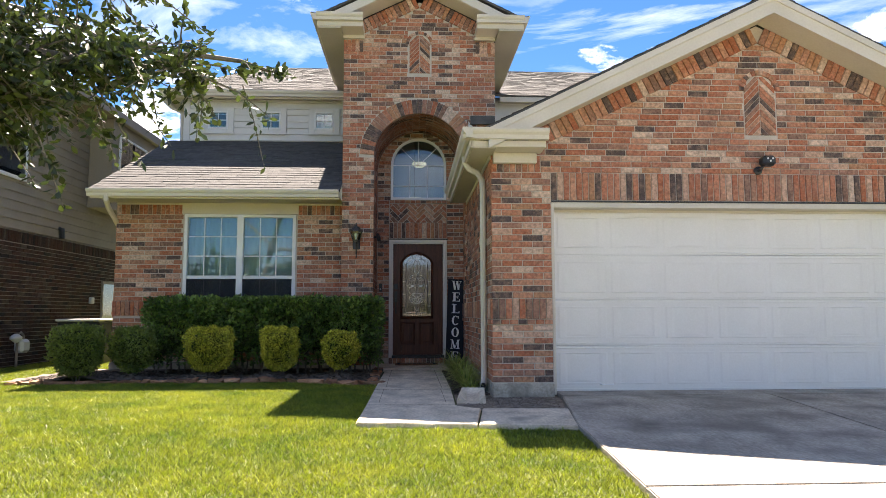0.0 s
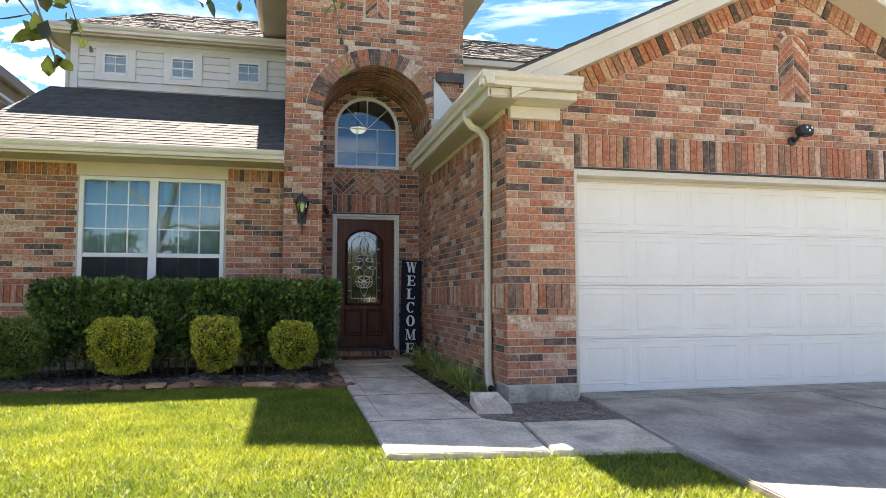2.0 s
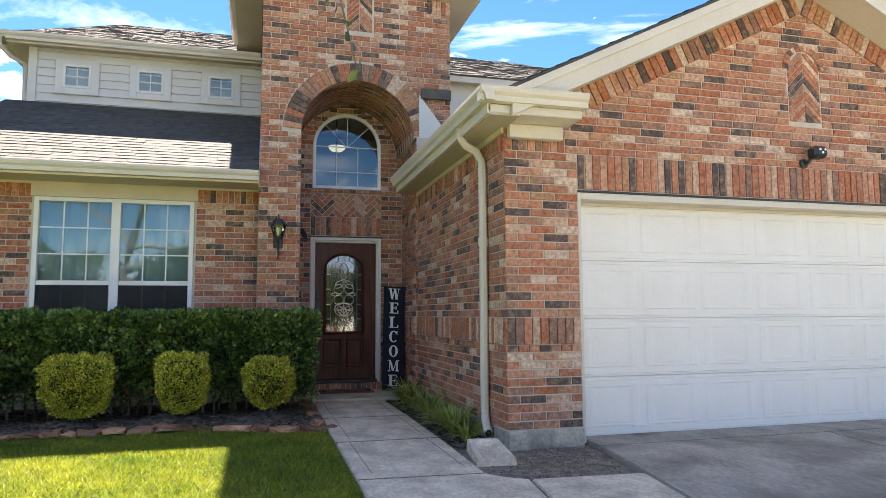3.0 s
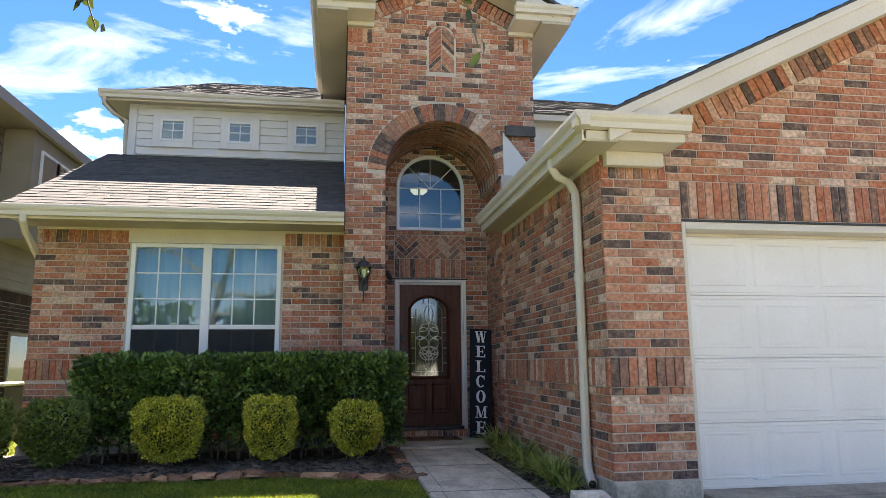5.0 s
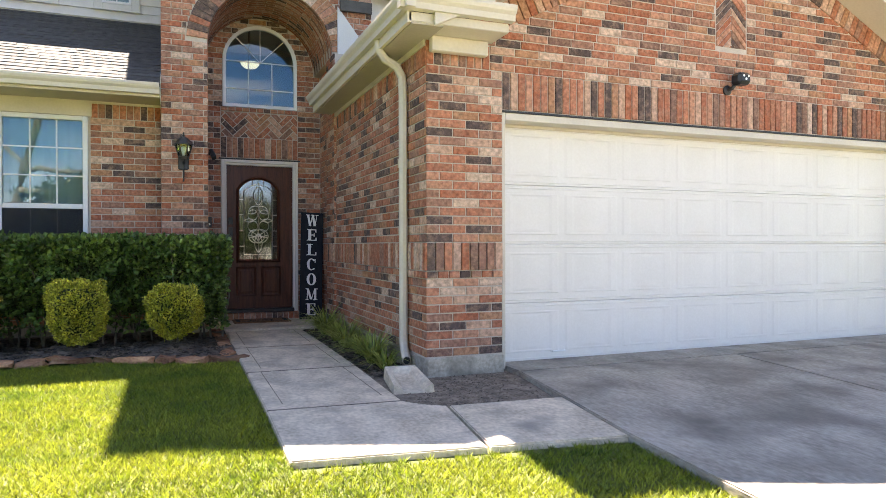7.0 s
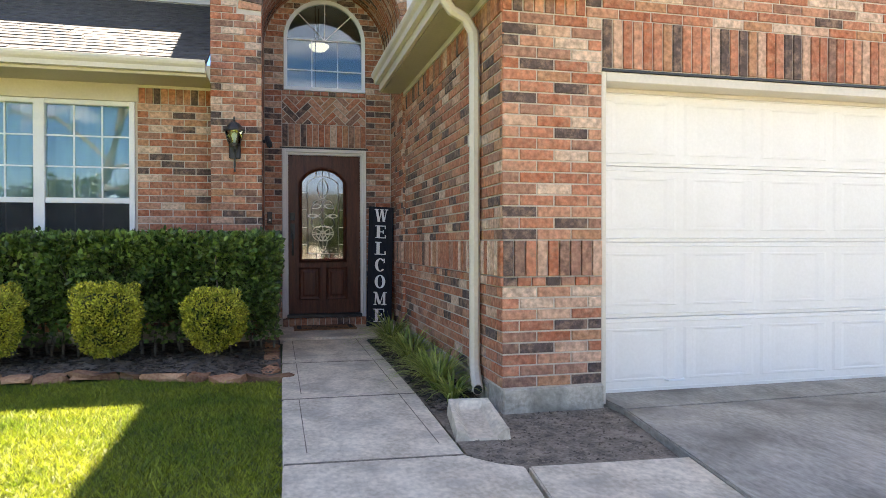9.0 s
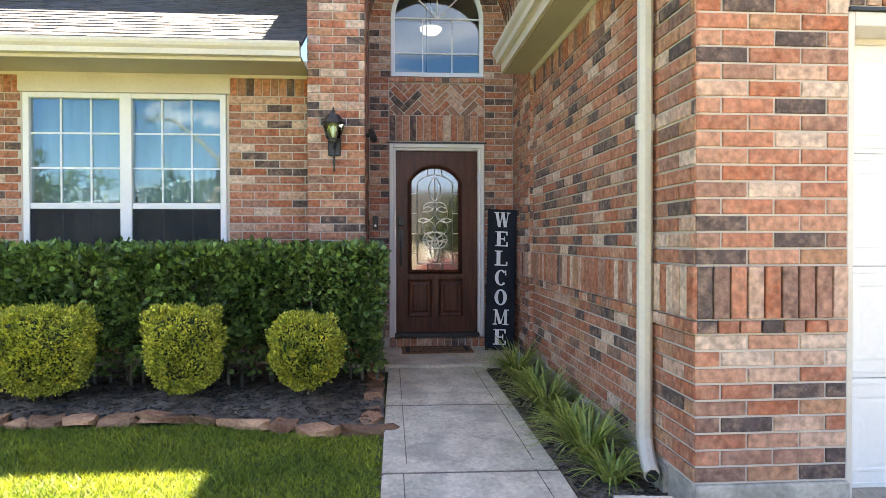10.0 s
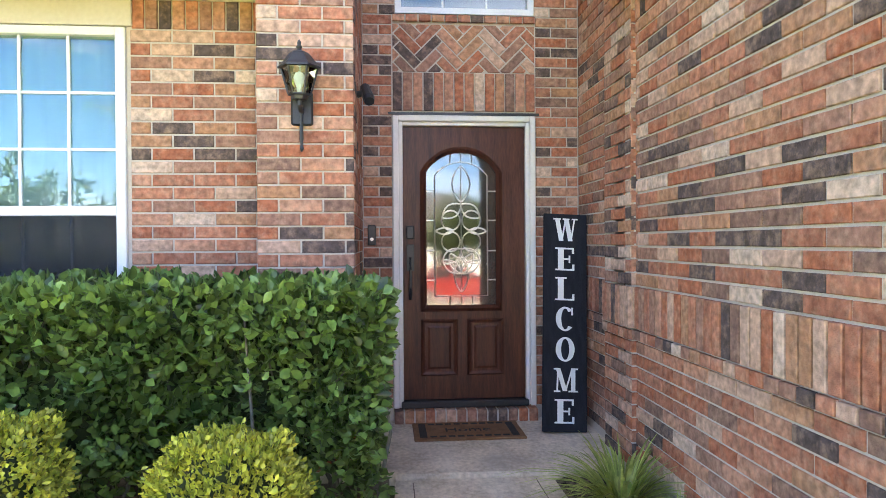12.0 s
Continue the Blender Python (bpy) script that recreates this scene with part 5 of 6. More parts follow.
for k, cxw in enumerate((-4.03, -2.945, -1.845)):
    w = thing("window_3", "small square window with four panes in a wide white surround", "window", "upper windows", "structure", at=(cxw, 14.5, 5.72))
    part("surround", boxes((-0.32, -0.2, -0.04, 0.002, -0.27, 0.27), (0.2, 0.32, -0.04, 0.002, -0.27, 0.27), (-0.2, 0.2, -0.04, 0.002, -0.27, -0.19), (-0.2, 0.2, -0.04, 0.002, 0.19, 0.27), bevel=0.004), M_SIDING, w)
    part("window_frame", boxes((-0.2, -0.165, -0.05, 0.0, -0.19, 0.19), (0.165, 0.2, -0.05, 0.0, -0.19, 0.19), (-0.165, 0.165, -0.05, 0.0, -0.19, -0.155), (-0.165, 0.165, -0.05, 0.0, 0.155, 0.19), bevel=0.003), M_WHITE, w)
    part("window_sill", boxes((-0.34, 0.34, -0.055, 0.0, -0.295, -0.272), bevel=0.004), M_SIDING, w)
    part("pane", boxes((-0.165, 0.165, -0.022, -0.016, -0.155, 0.155)), M_GLASS, w)
    part("blind", boxes((-0.165, 0.165, -0.008, -0.003, -0.155, 0.155)), M_BLIND, w)
    part("muntin", boxes((-0.008, 0.008, -0.034, -0.024, -0.155, 0.155)), M_WHITE, w)
    part("muntin", boxes((-0.165, 0.165, -0.0335, -0.0245, -0.008, 0.008)), M_WHITE, w)
mr_ = thing("main_roof", "main hipped roof of grey shingles", "roof", kind="structure")
roof_quad("roof_plane", (-5.12, 14.2, 6.24), (9.0, 14.2, 6.24), (5.5, 20, 8.9), (-4.4, 20, 8.9), mr_)
roof_quad("roof_plane", (-5.12, 26, 6.24), (-5.12, 14.2, 6.24), (-4.4, 20, 8.9), (-4.4, 20.2, 8.9), mr_)
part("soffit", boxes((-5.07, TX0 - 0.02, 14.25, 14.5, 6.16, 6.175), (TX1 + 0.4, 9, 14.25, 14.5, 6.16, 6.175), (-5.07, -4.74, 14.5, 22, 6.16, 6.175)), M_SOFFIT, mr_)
part("fascia", boxes((-5.10, TX0 - 0.02, 14.22, 14.245, 6.11, 6.23), (TX1 + 0.4, 9, 14.22, 14.245, 6.11, 6.23), (-5.10, -5.075, 14.245, 22, 6.11, 6.23)), M_TRIM, mr_)
gutter(mr_, (-5.12, 14.215, 6.25), (TX0 - 0.02, 14.215, 6.25), (0, -1, 0))
part("downpipe", tube(bmesh.new(), [(-5.05, 14.18, 6.14), (-5.05, 14.2, 6.04), (-4.95, 14.4, 5.94), (-4.80, 14.56, 5.88), (-4.80, 14.6, 5.3)], 0.035), M_TRIM, mr_)
structure("wall_back", boxes((-5, 8.5, 22, 22.2, 0.5, 6.3), (8.3, 8.5, 8.5, 14.5, 0.5, 3.6), (7.35, 7.5, GY + 0.17, 13.6, 0.5, 3.6)), M_SIDING, "plain closing walls at the back of the house", "wall")

# ---- plants ----
def leaf_cards(centres, normals, length, width, rng, fold=0.25):
    """Folded leaves: one quad of two halves each, pointing along random directions near the normals."""
    n = len(centres)
    d = normals + rng.normal(0, 0.55, (n, 3))
    d /= np.linalg.norm(d, axis=1, keepdims=True)
    ref = rng.normal(0, 1, (n, 3))
    s = np.cross(d, ref)
    s /= np.linalg.norm(s, axis=1, keepdims=True) + 1e-9
    up = np.cross(s, d)
    ln = (length * rng.uniform(0.7, 1.25, n))[:, None]
    wd = (width * rng.uniform(0.75, 1.2, n))[:, None]
    base, tip = centres, centres + d * ln
    mid_ = centres + d * ln * 0.45
    v = np.stack([base, mid_ + s * wd * 0.5 + up * wd * fold, mid_ + s * wd * 0.42 + up * wd * fold + d * ln * 0.25, tip,
                  mid_ - s * wd * 0.42 + up * wd * fold + d * ln * 0.25, mid_ - s * wd * 0.5 + up * wd * fold], 1).reshape(-1, 3)
    i = np.arange(n)[:, None] * 6
    faces = np.concatenate([i + np.array([[0, 1, 2, 3]]), i + np.array([[0, 3, 4, 5]])], 0)
    return v, faces


def super_shell(n, half, power, rng, depth=0.16):
    """Points near the surface of a rounded box, with outward normals."""
    p = rng.normal(0, 1, (n, 3))
    p /= (np.sum(np.abs(p) ** power, 1) ** (1 / power))[:, None]
    nr = np.sign(p) * np.abs(p) ** (power - 1)
    nr /= np.linalg.norm(nr, axis=1, keepdims=True)
    wob = np.array([noise.noise((a * 5, b * 5, c * 5)) for a, b, c in p * half * 2])
    p = p * (1 - rng.random(n)[:, None] ** 2 * depth + 0.24 * wob[:, None] + 0.05 * rng.normal(0, 1, n)[:, None] * (rng.random(n) < 0.3)[:, None])
    return p * half, nr


def blob(half, power=5, rings=10, sides=16):
    bm = bmesh.new()
    bmesh.ops.create_icosphere(bm, subdivisions=3, radius=1)
    for v in bm.verts:
        c = v.co
        k = (abs(c.x) ** power + abs(c.y) ** power + abs(c.z) ** power) ** (-1 / power)
        c *= k * (1 + 0.08 * noise.noise(c * 3))
        v.co = Vector((c.x * half[0], c.y * half[1], c.z * half[2]))
    return bm


rng = np.random.default_rng(11)
hedge = thing("hedge", "tall dark green clipped hedge with glossy leaves under the window", "hedge", at=(-2.26, 11.38, 0.79))
half = np.array([1.75, 0.48, 0.50])
pts, nrm = [], []
# faces of a loosely clipped block, thinner towards the ground
N = 27000
f = rng.random(N)
u, w2, dpt = rng.uniform(-1, 1, N), rng.uniform(-1, 1, N), rng.random(N) ** 1.3 * 0.24
front = f < 0.62
topf = (f >= 0.62) & (f < 0.82)
endf = f >= 0.82
P = np.zeros((N, 3))
Q = np.zeros((N, 3))
P[front] = np.stack([u[front] * half[0], -half[1] + dpt[front], w2[front] * half[2]], 1)
Q[front] = (0, -1, 0.25)
P[topf] = np.stack([u[topf] * half[0], w2[topf] * half[1], half[2] - dpt[topf]], 1)
Q[topf] = (0, -0.2, 1)
sg = np.where(u[endf] > 0, 1.0, -1.0)
P[endf] = np.stack([sg * (half[0] - dpt[endf]), w2[endf] * half[1], (rng.uniform(-1, 1, endf.sum())) * half[2]], 1)
Q[endf] = np.stack([sg, 0 * sg - 0.2, 0 * sg + 0.2], 1)
wob = np.array([noise.noise((a * 2.1, b * 2.1, c * 2.1)) for a, b, c in P])
hole = np.array([noise.noise((a * 5.5 + 9, b * 5.5, c * 5.5)) for a, b, c in P])
P -= Q * (0.06 * wob + 0.07 * np.clip(hole, -0.3, 1))[:, None]
low = P[:, 2] < -0.15
keep = ~(low & (rng.random(N) < 0.85 * (-0.15 - P[:, 2]) / 0.35)) & ~((hole > 0.26) & (dpt < 0.17) & (Q[:, 2] < 0.9) & (rng.random(N) < 0.85))
P, Q = P[keep], Q[keep]
P[:, 2] += 0.645
v, fc_ = leaf_cards(P, Q, 0.064, 0.04, rng)
ob = soup("foliage", v, fc_, M_HEDGE, hedge)
# solid block whose dark colour is the shade behind the hedge leaves
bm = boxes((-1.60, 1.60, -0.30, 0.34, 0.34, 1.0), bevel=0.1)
part("inner_growth", bm, M_CORE, hedge, "solid dark core painted as the shade between the leaves")
r = random.Random(3)
for k in range(44):
    x = -1.7 + k * 0.079 + r.uniform(-0.05, 0.05)
    y = r.uniform(-0.25, 0.2)
    pth = [(x, y, -0.02), (x + r.uniform(-0.05, 0.05), y - 0.05, 0.22), (x + r.uniform(-0.14, 0.14), y - r.uniform(0, 0.2), 0.5), (x + r.uniform(-0.22, 0.22), r.uniform(-0.44, -0.36), r.uniform(0.8, 1.08))]
    part("stem", tube(bmesh.new(), pth, [0.014, 0.011, 0.008, 0.004], 5), M_BARK, hedge)


def shrub(x, y, z, half, material, label, count, size, power=4.0):
    th = thing("shrub", label, "shrub", "shrubs along the bed", at=(x, y, z))
    p, nr = super_shell(count, np.array(half), power, rng)
    taper = 0.80 + 0.20 * np.clip((p[:, 2] / half[2] + 1) / 1.1, 0, 1)
    p[:, :2] *= taper[:, None]
    p[:, 2] += half[2] + 0.10
    vv, ff = leaf_cards(p, nr * 0.8 + np.array([0, 0, 0.5]), size, size * 0.62, rng, 0.3)
    soup("foliage", vv, ff, material, th)
    # solid core, coloured dark for the shade inside the crown
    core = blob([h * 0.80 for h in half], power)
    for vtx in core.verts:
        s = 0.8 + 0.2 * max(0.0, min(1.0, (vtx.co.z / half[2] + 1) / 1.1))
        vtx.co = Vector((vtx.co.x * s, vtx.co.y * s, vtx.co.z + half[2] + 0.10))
    part("inner_growth", core, M_CORE, th, "solid dark core painted as the shade between the leaves", True)
    for k in range(4):
        a = k * 1.6 + 0.4
        part("stem", tube(bmesh.new(), [(0.02 * math.cos(a), 0.02 * math.sin(a), -0.03), (0.06 * math.cos(a), 0.06 * math.sin(a), 0.1), (0.14 * math.cos(a), 0.14 * math.sin(a), 0.3)], 0.009, 5), M_BARK, th)


shrub(-1.04, 10.50, 0.84, (0.25, 0.25, 0.25), M_BOX, "small rounded yellow-green boxwood on bare soil", 9500, 0.027, 2.8)
shrub(-1.93, 10.58, 0.83, (0.245, 0.25, 0.28), M_BOX, "upright clipped yellow-green boxwood", 10000, 0.027, 4.0)
shrub(-2.94, 10.62, 0.82, (0.305, 0.28, 0.285), M_BOX, "wide clipped yellow-green boxwood", 12500, 0.027, 3.8)
shrub(-4.03, 10.60, 0.81, (0.29, 0.28, 0.295), M_BOXD, "dark green feathery shrub near the house corner", 6500, 0.034, 2.6)
shrub(-4.66, 10.28, 0.78, (0.31, 0.30, 0.33), M_BOXD, "dark green shrub at the end of the bed", 7500, 0.034, 3.0)

# clumps of strap leaves along the side wall
def tuft(x, y, height, count):
    th = thing("liriope", "tuft of arching green and cream strap leaves", "grass plant", "tufts along the walkway", at=(x, y, 0.757))
    vs, fs_ = [], []
    for k in range(count):
        a = rng.uniform(0, 2 * math.pi)
        ln = height * rng.uniform(0.7, 1.25)
        out = rng.uniform(0.35, 1.45)
        w = rng.uniform(0.005, 0.009)
        dx, dy = math.cos(a), math.sin(a)
        b = len(vs)
        for s in range(6):
            t = s / 5
            rad = 0.04 * rng.uniform(0.9, 1.1) + ln * out * t ** 1.5
            zz = ln * (t - 0.55 * out * t ** 2.4) * 1.1
            hw = w * (1 - t ** 3) + 0.0006
            vs += [(dx * rad - dy * hw, dy * rad + dx * hw, zz), (dx * rad + dy * hw, dy * rad - dx * hw, zz)]
        fs_ += [[b + 2 * s, b + 2 * s + 1, b + 2 * s + 3, b + 2 * s + 2] for s in range(5)]
    soup("leaves", np.array(vs), np.array(fs_), M_LIRI, th)


for x, y, h, c in ((0.69, 11.35, 0.38, 200), (0.70, 10.75, 0.29, 130), (0.68, 10.2, 0.36, 180), (0.70, 9.68, 0.28, 130), (0.68, 9.18, 0.34, 170), (0.70, 8.84, 0.22, 80)):
    tuft(x, y, h, c)

# edging stones
edge = []
x = -5.5
r = random.Random(8)
while x < -0.62:
    w = r.uniform(0.12, 0.42)
    edge.append((x + w / 2, bed_front(x + w / 2) - 0.02, w, r.uniform(0.10, 0.16), math.degrees(math.atan2(bed_front(x + w) - bed_front(x), w))))
    x += w * 0.97
y = 9.92
while y < 11.9:
    w = r.uniform(0.17, 0.28)
    edge.append((-0.555, y + w / 2, w, 0.15, 90 + r.uniform(-6, 6)))
    y += w
for sx, sy, w, d, an in edge:
    bm = bmesh.new()
    bmesh.ops.create_cube(bm, size=1)
    bmesh.ops.subdivide_edges(bm, edges=bm.edges[:], cuts=1, use_grid_fill=True)
    off = Vector((sx * 5, sy * 5, 1))
    for vtx in bm.verts:
        c = vtx.co
        k = 1 - 0.22 * (abs(c.x) > 0.4) * (abs(c.y) > 0.4)
        vtx.co = Vector((c.x * w * k, c.y * d * k, c.z * 0.05)) + 0.034 * noise.noise_vector(c * 1.7 + off)
    ob = part("edging_stone", bm, M_STONE)
    ob.matrix_basis = pose(sx, sy, 0.782 + r.uniform(-0.014, 0.012), r.uniform(-5, 5), r.uniform(-5, 5), an)
    tagged(ob, "flat rust-coloured edging stone laid along the bed", "stone", "edging stones")

# lawn blades
rng = np.random.default_rng(21)
K = 850000
gx = rng.uniform(-9, 1.46, K)
gy = 1.0 + 9.4 * rng.random(K) ** 0.8
front_edge = 10.20 - 0.35 * np.clip((gx + 1.75) / 0.9, 0, 1) - 0.12 * np.clip(-4.2 - gx, 0, None)
ok = gy < front_edge - 0.06
ragged = 0.03 * np.sin(gx * 37) + 0.02 * np.sin(gx * 91 + 1)
ok &= ~((gx > -0.49 + 0.02 * np.sin(gy * 43)) & (gy > 6.44 + ragged - 0.10 * (gx + 0.5)))
ok &= gx < 1.36 + 0.03 * (gy - 4.5) + 0.02 * np.sin(gy * 31)
gx, gy = gx[ok], gy[ok]
far = rng.random(60000)
gx = np.concatenate([gx, rng.uniform(-7.3, -5.3, 60000)])
gy = np.concatenate([gy, 9.5 + far * 8])
K = len(gx)
gz = 0.765 - 0.045 * np.clip(6.6 - gy, 0, 14) - 0.02
clump = 0.6 * np.sin(gx * 31 + np.sin(gy * 23) * 2) * np.sin(gy * 29 + np.sin(gx * 19) * 2) + 0.7 * np.sin(gx * 9.1 + np.sin(gy * 7.3) * 2) * np.sin(gy * 8.7 + np.sin(gx * 6.1) * 2)
hgt = rng.uniform(0.014, 0.040, K) * (1 + 0.22 * clump)
an = rng.uniform(0, 2 * np.pi, K)
wid = rng.uniform(0.0025, 0.0055, K)
lean = rng.uniform(0.3, 1.5, K) * hgt
la = rng.uniform(0, 2 * np.pi, K)
v = np.stack([np.stack([gx - wid * np.cos(an), gy - wid * np.sin(an), gz], 1), np.stack([gx + wid * np.cos(an), gy + wid * np.sin(an), gz], 1),
              np.stack([gx + lean * np.cos(la), gy + lean * np.sin(la), gz + hgt], 1)], 1).reshape(-1, 3)
ob = soup("grass", v, np.arange(len(v)).reshape(-1, 3), M_GRASS)
tagged(ob, "coarse bright green lawn grass in sun and shade", "grass", kind="stuff")

# ---- oak ----
tree = thing("oak_tree", "live oak with small leathery leaves and drooping twigs", "tree", at=(-4.9, 1.9, 0.5))
r = random.Random(17)
TB = Vector((-4.9, 1.9, 0.5))
part("trunk", tube(bmesh.new(), [(0, 0, -0.1), (0.03, 0.02, 0.5), (0.1, 0.1, 1.4), (0.2, 0.2, 2.3), (0.45, 0.5, 3.2), (0.8, 0.9, 4.2), (1.0, 1.3, 5.4)], [0.26, 0.2, 0.17, 0.15, 0.12, 0.09, 0.04], 10), M_BARK, tree, "rough grey trunk")
# each limb: start height on the trunk, then way points in the world
OAK_LIMBS = [[(-4.7, 2.1, 2.40), (-3.4, 3.2, 2.90), (-2.4, 3.5, 2.92), (-1.6, 3.6, 2.80), (-1.0, 3.7, 2.72)],
         [(-4.6, 2.2, 2.70), (-3.2, 3.5, 3.10), (-2.3, 3.9, 3.00), (-1.7, 4.0, 2.92)],
         [(-4.6, 2.2, 2.80), (-3.0, 3.1, 2.75), (-2.2, 3.3, 2.62), (-1.7, 3.4, 2.55)],
         [(-4.5, 2.3, 3.00), (-3.2, 3.1, 3.35), (-2.3, 3.35, 3.25), (-1.4, 3.45, 3.12)],
         [(-4.5, 2.4, 3.10), (-3.5, 3.6, 3.00), (-2.8, 4.0, 2.80), (-2.3, 4.1, 2.68)],
         [(-4.5, 2.4, 3.10), (-3.4, 3.3, 2.85), (-2.6, 3.5, 2.70), (-2.0, 3.6, 2.62)],
         [(-4.3, 2.6, 3.6), (-2.8, 4.0, 3.5), (-1.9, 4.5, 3.25), (-0.9, 4.65, 3.1)],
         [(-4.1, 2.9, 4.6), (-4.0, 1.0, 5.6), (-3.0, -1.0, 6.0), (-2.0, -2.4, 5.6)],
         [(-4.4, 2.2, 3.8), (-6.0, 1.0, 5.0), (-7.2, 0.2, 5.2)]]
twigs = []
for limb in OAK_LIMBS:
    pts_ = [Vector(p) + Vector((0, 0, 0.10)) for p in limb]
    fine = []
    for a, b in zip(pts_, pts_[1:]):
        for s in range(5):
            fine.append(a.lerp(b, s / 5) + Vector((r.uniform(-0.05, 0.05), r.uniform(-0.05, 0.05), r.uniform(-0.05, 0.05))))
    fine.append(pts_[-1])
    m_ = len(fine)
    part("limb", tube(bmesh.new(), [p - TB for p in fine], [0.055 * (1 - i / m_) + 0.007 for i in range(m_)], 6), M_BARK, tree)
    for i in range(4, m_):
        for _ in range((24 if fine[i].x < -2.2 else 17 if fine[i].x < -1.5 else 8) if 3.3 <= limb[-1][1] <= 4.2 else 2):
            d = Vector((r.uniform(-1, 1), r.uniform(-1, 1), r.uniform(-0.6, 0.6))).normalized()
            ln = r.uniform(0.18, 0.5) * (1.0 if fine[i].x < -1.2 else 0.75)
            p0 = fine[i]
            p1 = p0 + d * ln * 0.5
            p2 = p1 + (d + Vector((0, 0, -0.35))) * ln * 0.5
            twigs.append((p0, p1, p2))
# a few twigs that hang lower and nearer
for p0, d in (((-2.0, 4.5, 3.2), (0.22, 0.1, -0.62)), ((-1.06, 4.62, 3.1), (0.14, 0.0, -0.50)), ((-2.2, 4.4, 3.3), (0.1, 0.2, -0.5))):
    p0, d = Vector(p0), Vector(d)
    twigs.append((p0, p0 + d * 0.5 + Vector((0, 0, 0.04)), p0 + d))
bm = bmesh.new()
C, D = [], []
for p0, p1, p2 in twigs:
    tube(bm, [p0 - TB, p1 - TB, p2 - TB], [0.006, 0.004, 0.002], 4)
    for k in range(27):
        t = r.random() ** 0.7
        q = p0.lerp(p1, t * 2) if t < 0.5 else p1.lerp(p2, t * 2 - 1)
        C.append(q - TB + Vector((r.uniform(-0.02, 0.02), r.uniform(-0.02, 0.02), r.uniform(-0.02, 0.02))))
        D.append(((p2 - p0).normalized() * 0.5 + Vector((r.uniform(-1, 1), r.uniform(-1, 1), r.uniform(-0.8, 0.6)))).normalized())
part("twigs", bm, M_BARK, tree)["kind"] = "stuff"
v, ff = leaf_cards(np.array(C), np.array(D), 0.052, 0.023, np.random.default_rng(2), 0.12)
soup("crown", v, ff, M_OAK, tree)["label"] = "glossy small dark green leaves"

# ---- porch things ----
lamp = thing("wall_lantern", "black metal wall lantern with clear glass on the brick pier", "lantern", at=(-0.935, TY - 0.005, 2.87))
part("backplate", boxes((-0.065, 0.065, -0.025, 0.004, -0.12, 0.12), bevel=0.012), M_BLACK, lamp)
part("arm", tube(bmesh.new(), [(0, -0.02, -0.02), (0, -0.09, -0.03), (0, -0.14, 0.0), (0, -0.14, 0.05)], 0.014), M_BLACK, lamp)
part("tail", lathe(bmesh.new(), [(0.004, -0.33), (0.013, -0.31), (0.007, -0.28), (0.012, -0.24), (0.009, -0.1), (0.012, 0.0)], (0, -0.05, 0.02), 8), M_BLACK, lamp)
part("cup", lathe(bmesh.new(), [(0.045, 0.035), (0.05, 0.06), (0.068, 0.065), (0.068, 0.075)], (0, -0.14, 0), 6), M_BLACK, lamp)
for k in range(6):
    a = k * math.pi / 3
    part("glazing_bar", tube(bmesh.new(), [(0.066 * math.cos(a), -0.14 + 0.066 * math.sin(a), 0.075), (0.105 * math.cos(a), -0.14 + 0.105 * math.sin(a), 0.25)], 0.006, 5), M_BLACK, lamp)
gl = bmesh.new()
lathe(gl, [(0.06, 0.077), (0.099, 0.248)], (0, -0.14, 0), 6)
part("glass", gl, M_GLASS, lamp, "clear glass panes").visible_shadow = False
part("hood", lathe(bmesh.new(), [(0.125, 0.25), (0.125, 0.262), (0.10, 0.29), (0.07, 0.335), (0.05, 0.36), (0.02, 0.372), (0.012, 0.385), (0.018, 0.40), (0.01, 0.415), (0.012, 0.43), (0.003, 0.45)], (0, -0.14, 0), 6), M_BLACK, lamp)
part("bulb", lathe(bmesh.new(), [(0.014, 0.08), (0.016, 0.12), (0.03, 0.16), (0.034, 0.19), (0.022, 0.22), (0.004, 0.23)], (0, -0.14, 0), 10), M_LETTER, lamp, "white spiral bulb", True)

lamp.scale = (0.92, 0.86, 0.77)

bell = thing("doorbell", "black doorbell plate with a button on the brick", "doorbell", at=(-0.585, BY - 0.001, 2.19))
part("plate", boxes((-0.03, 0.03, -0.022, -0.001, -0.075, 0.075), bevel=0.006), M_BLACK, bell)
part("button", lathe(bmesh.new(), [(0.013, 0), (0.013, 0.004)], sides=12), M_LEAD, bell).matrix_basis = pose(0, -0.0225, -0.03, 90, 0, 0)
cam2 = thing("porch_camera", "small black camera on the porch side wall", "camera", at=(NX0 + 0.002, 12.15, 3.02))
part("mount", tube(bmesh.new(), [(0.0, 0, 0), (0.05, -0.01, 0.01)], 0.02), M_BLACK, cam2)
part("body", tube(bmesh.new(), [(0.045, 0.03, 0.05), (0.07, -0.05, -0.03), (0.075, -0.075, -0.055)], [0.03, 0.036, 0.03], 10), M_BLACK, cam2)

sign = thing("welcome_sign", "tall black wooden board with white letters leaning on the brick", "sign", at=(0.745, 12.66, 0.806))
SL = pose(0, 0, 0, -8.5, 0, 0) @ pose(0, 0, 0, 0, 2.6, 0)
bm = bmesh.new()
box(bm, -0.158, 0.158, -0.012, 0.012, 0.008, 1.545, 0.004)
part("board", bm, M_SIGN, sign).matrix_basis = SL


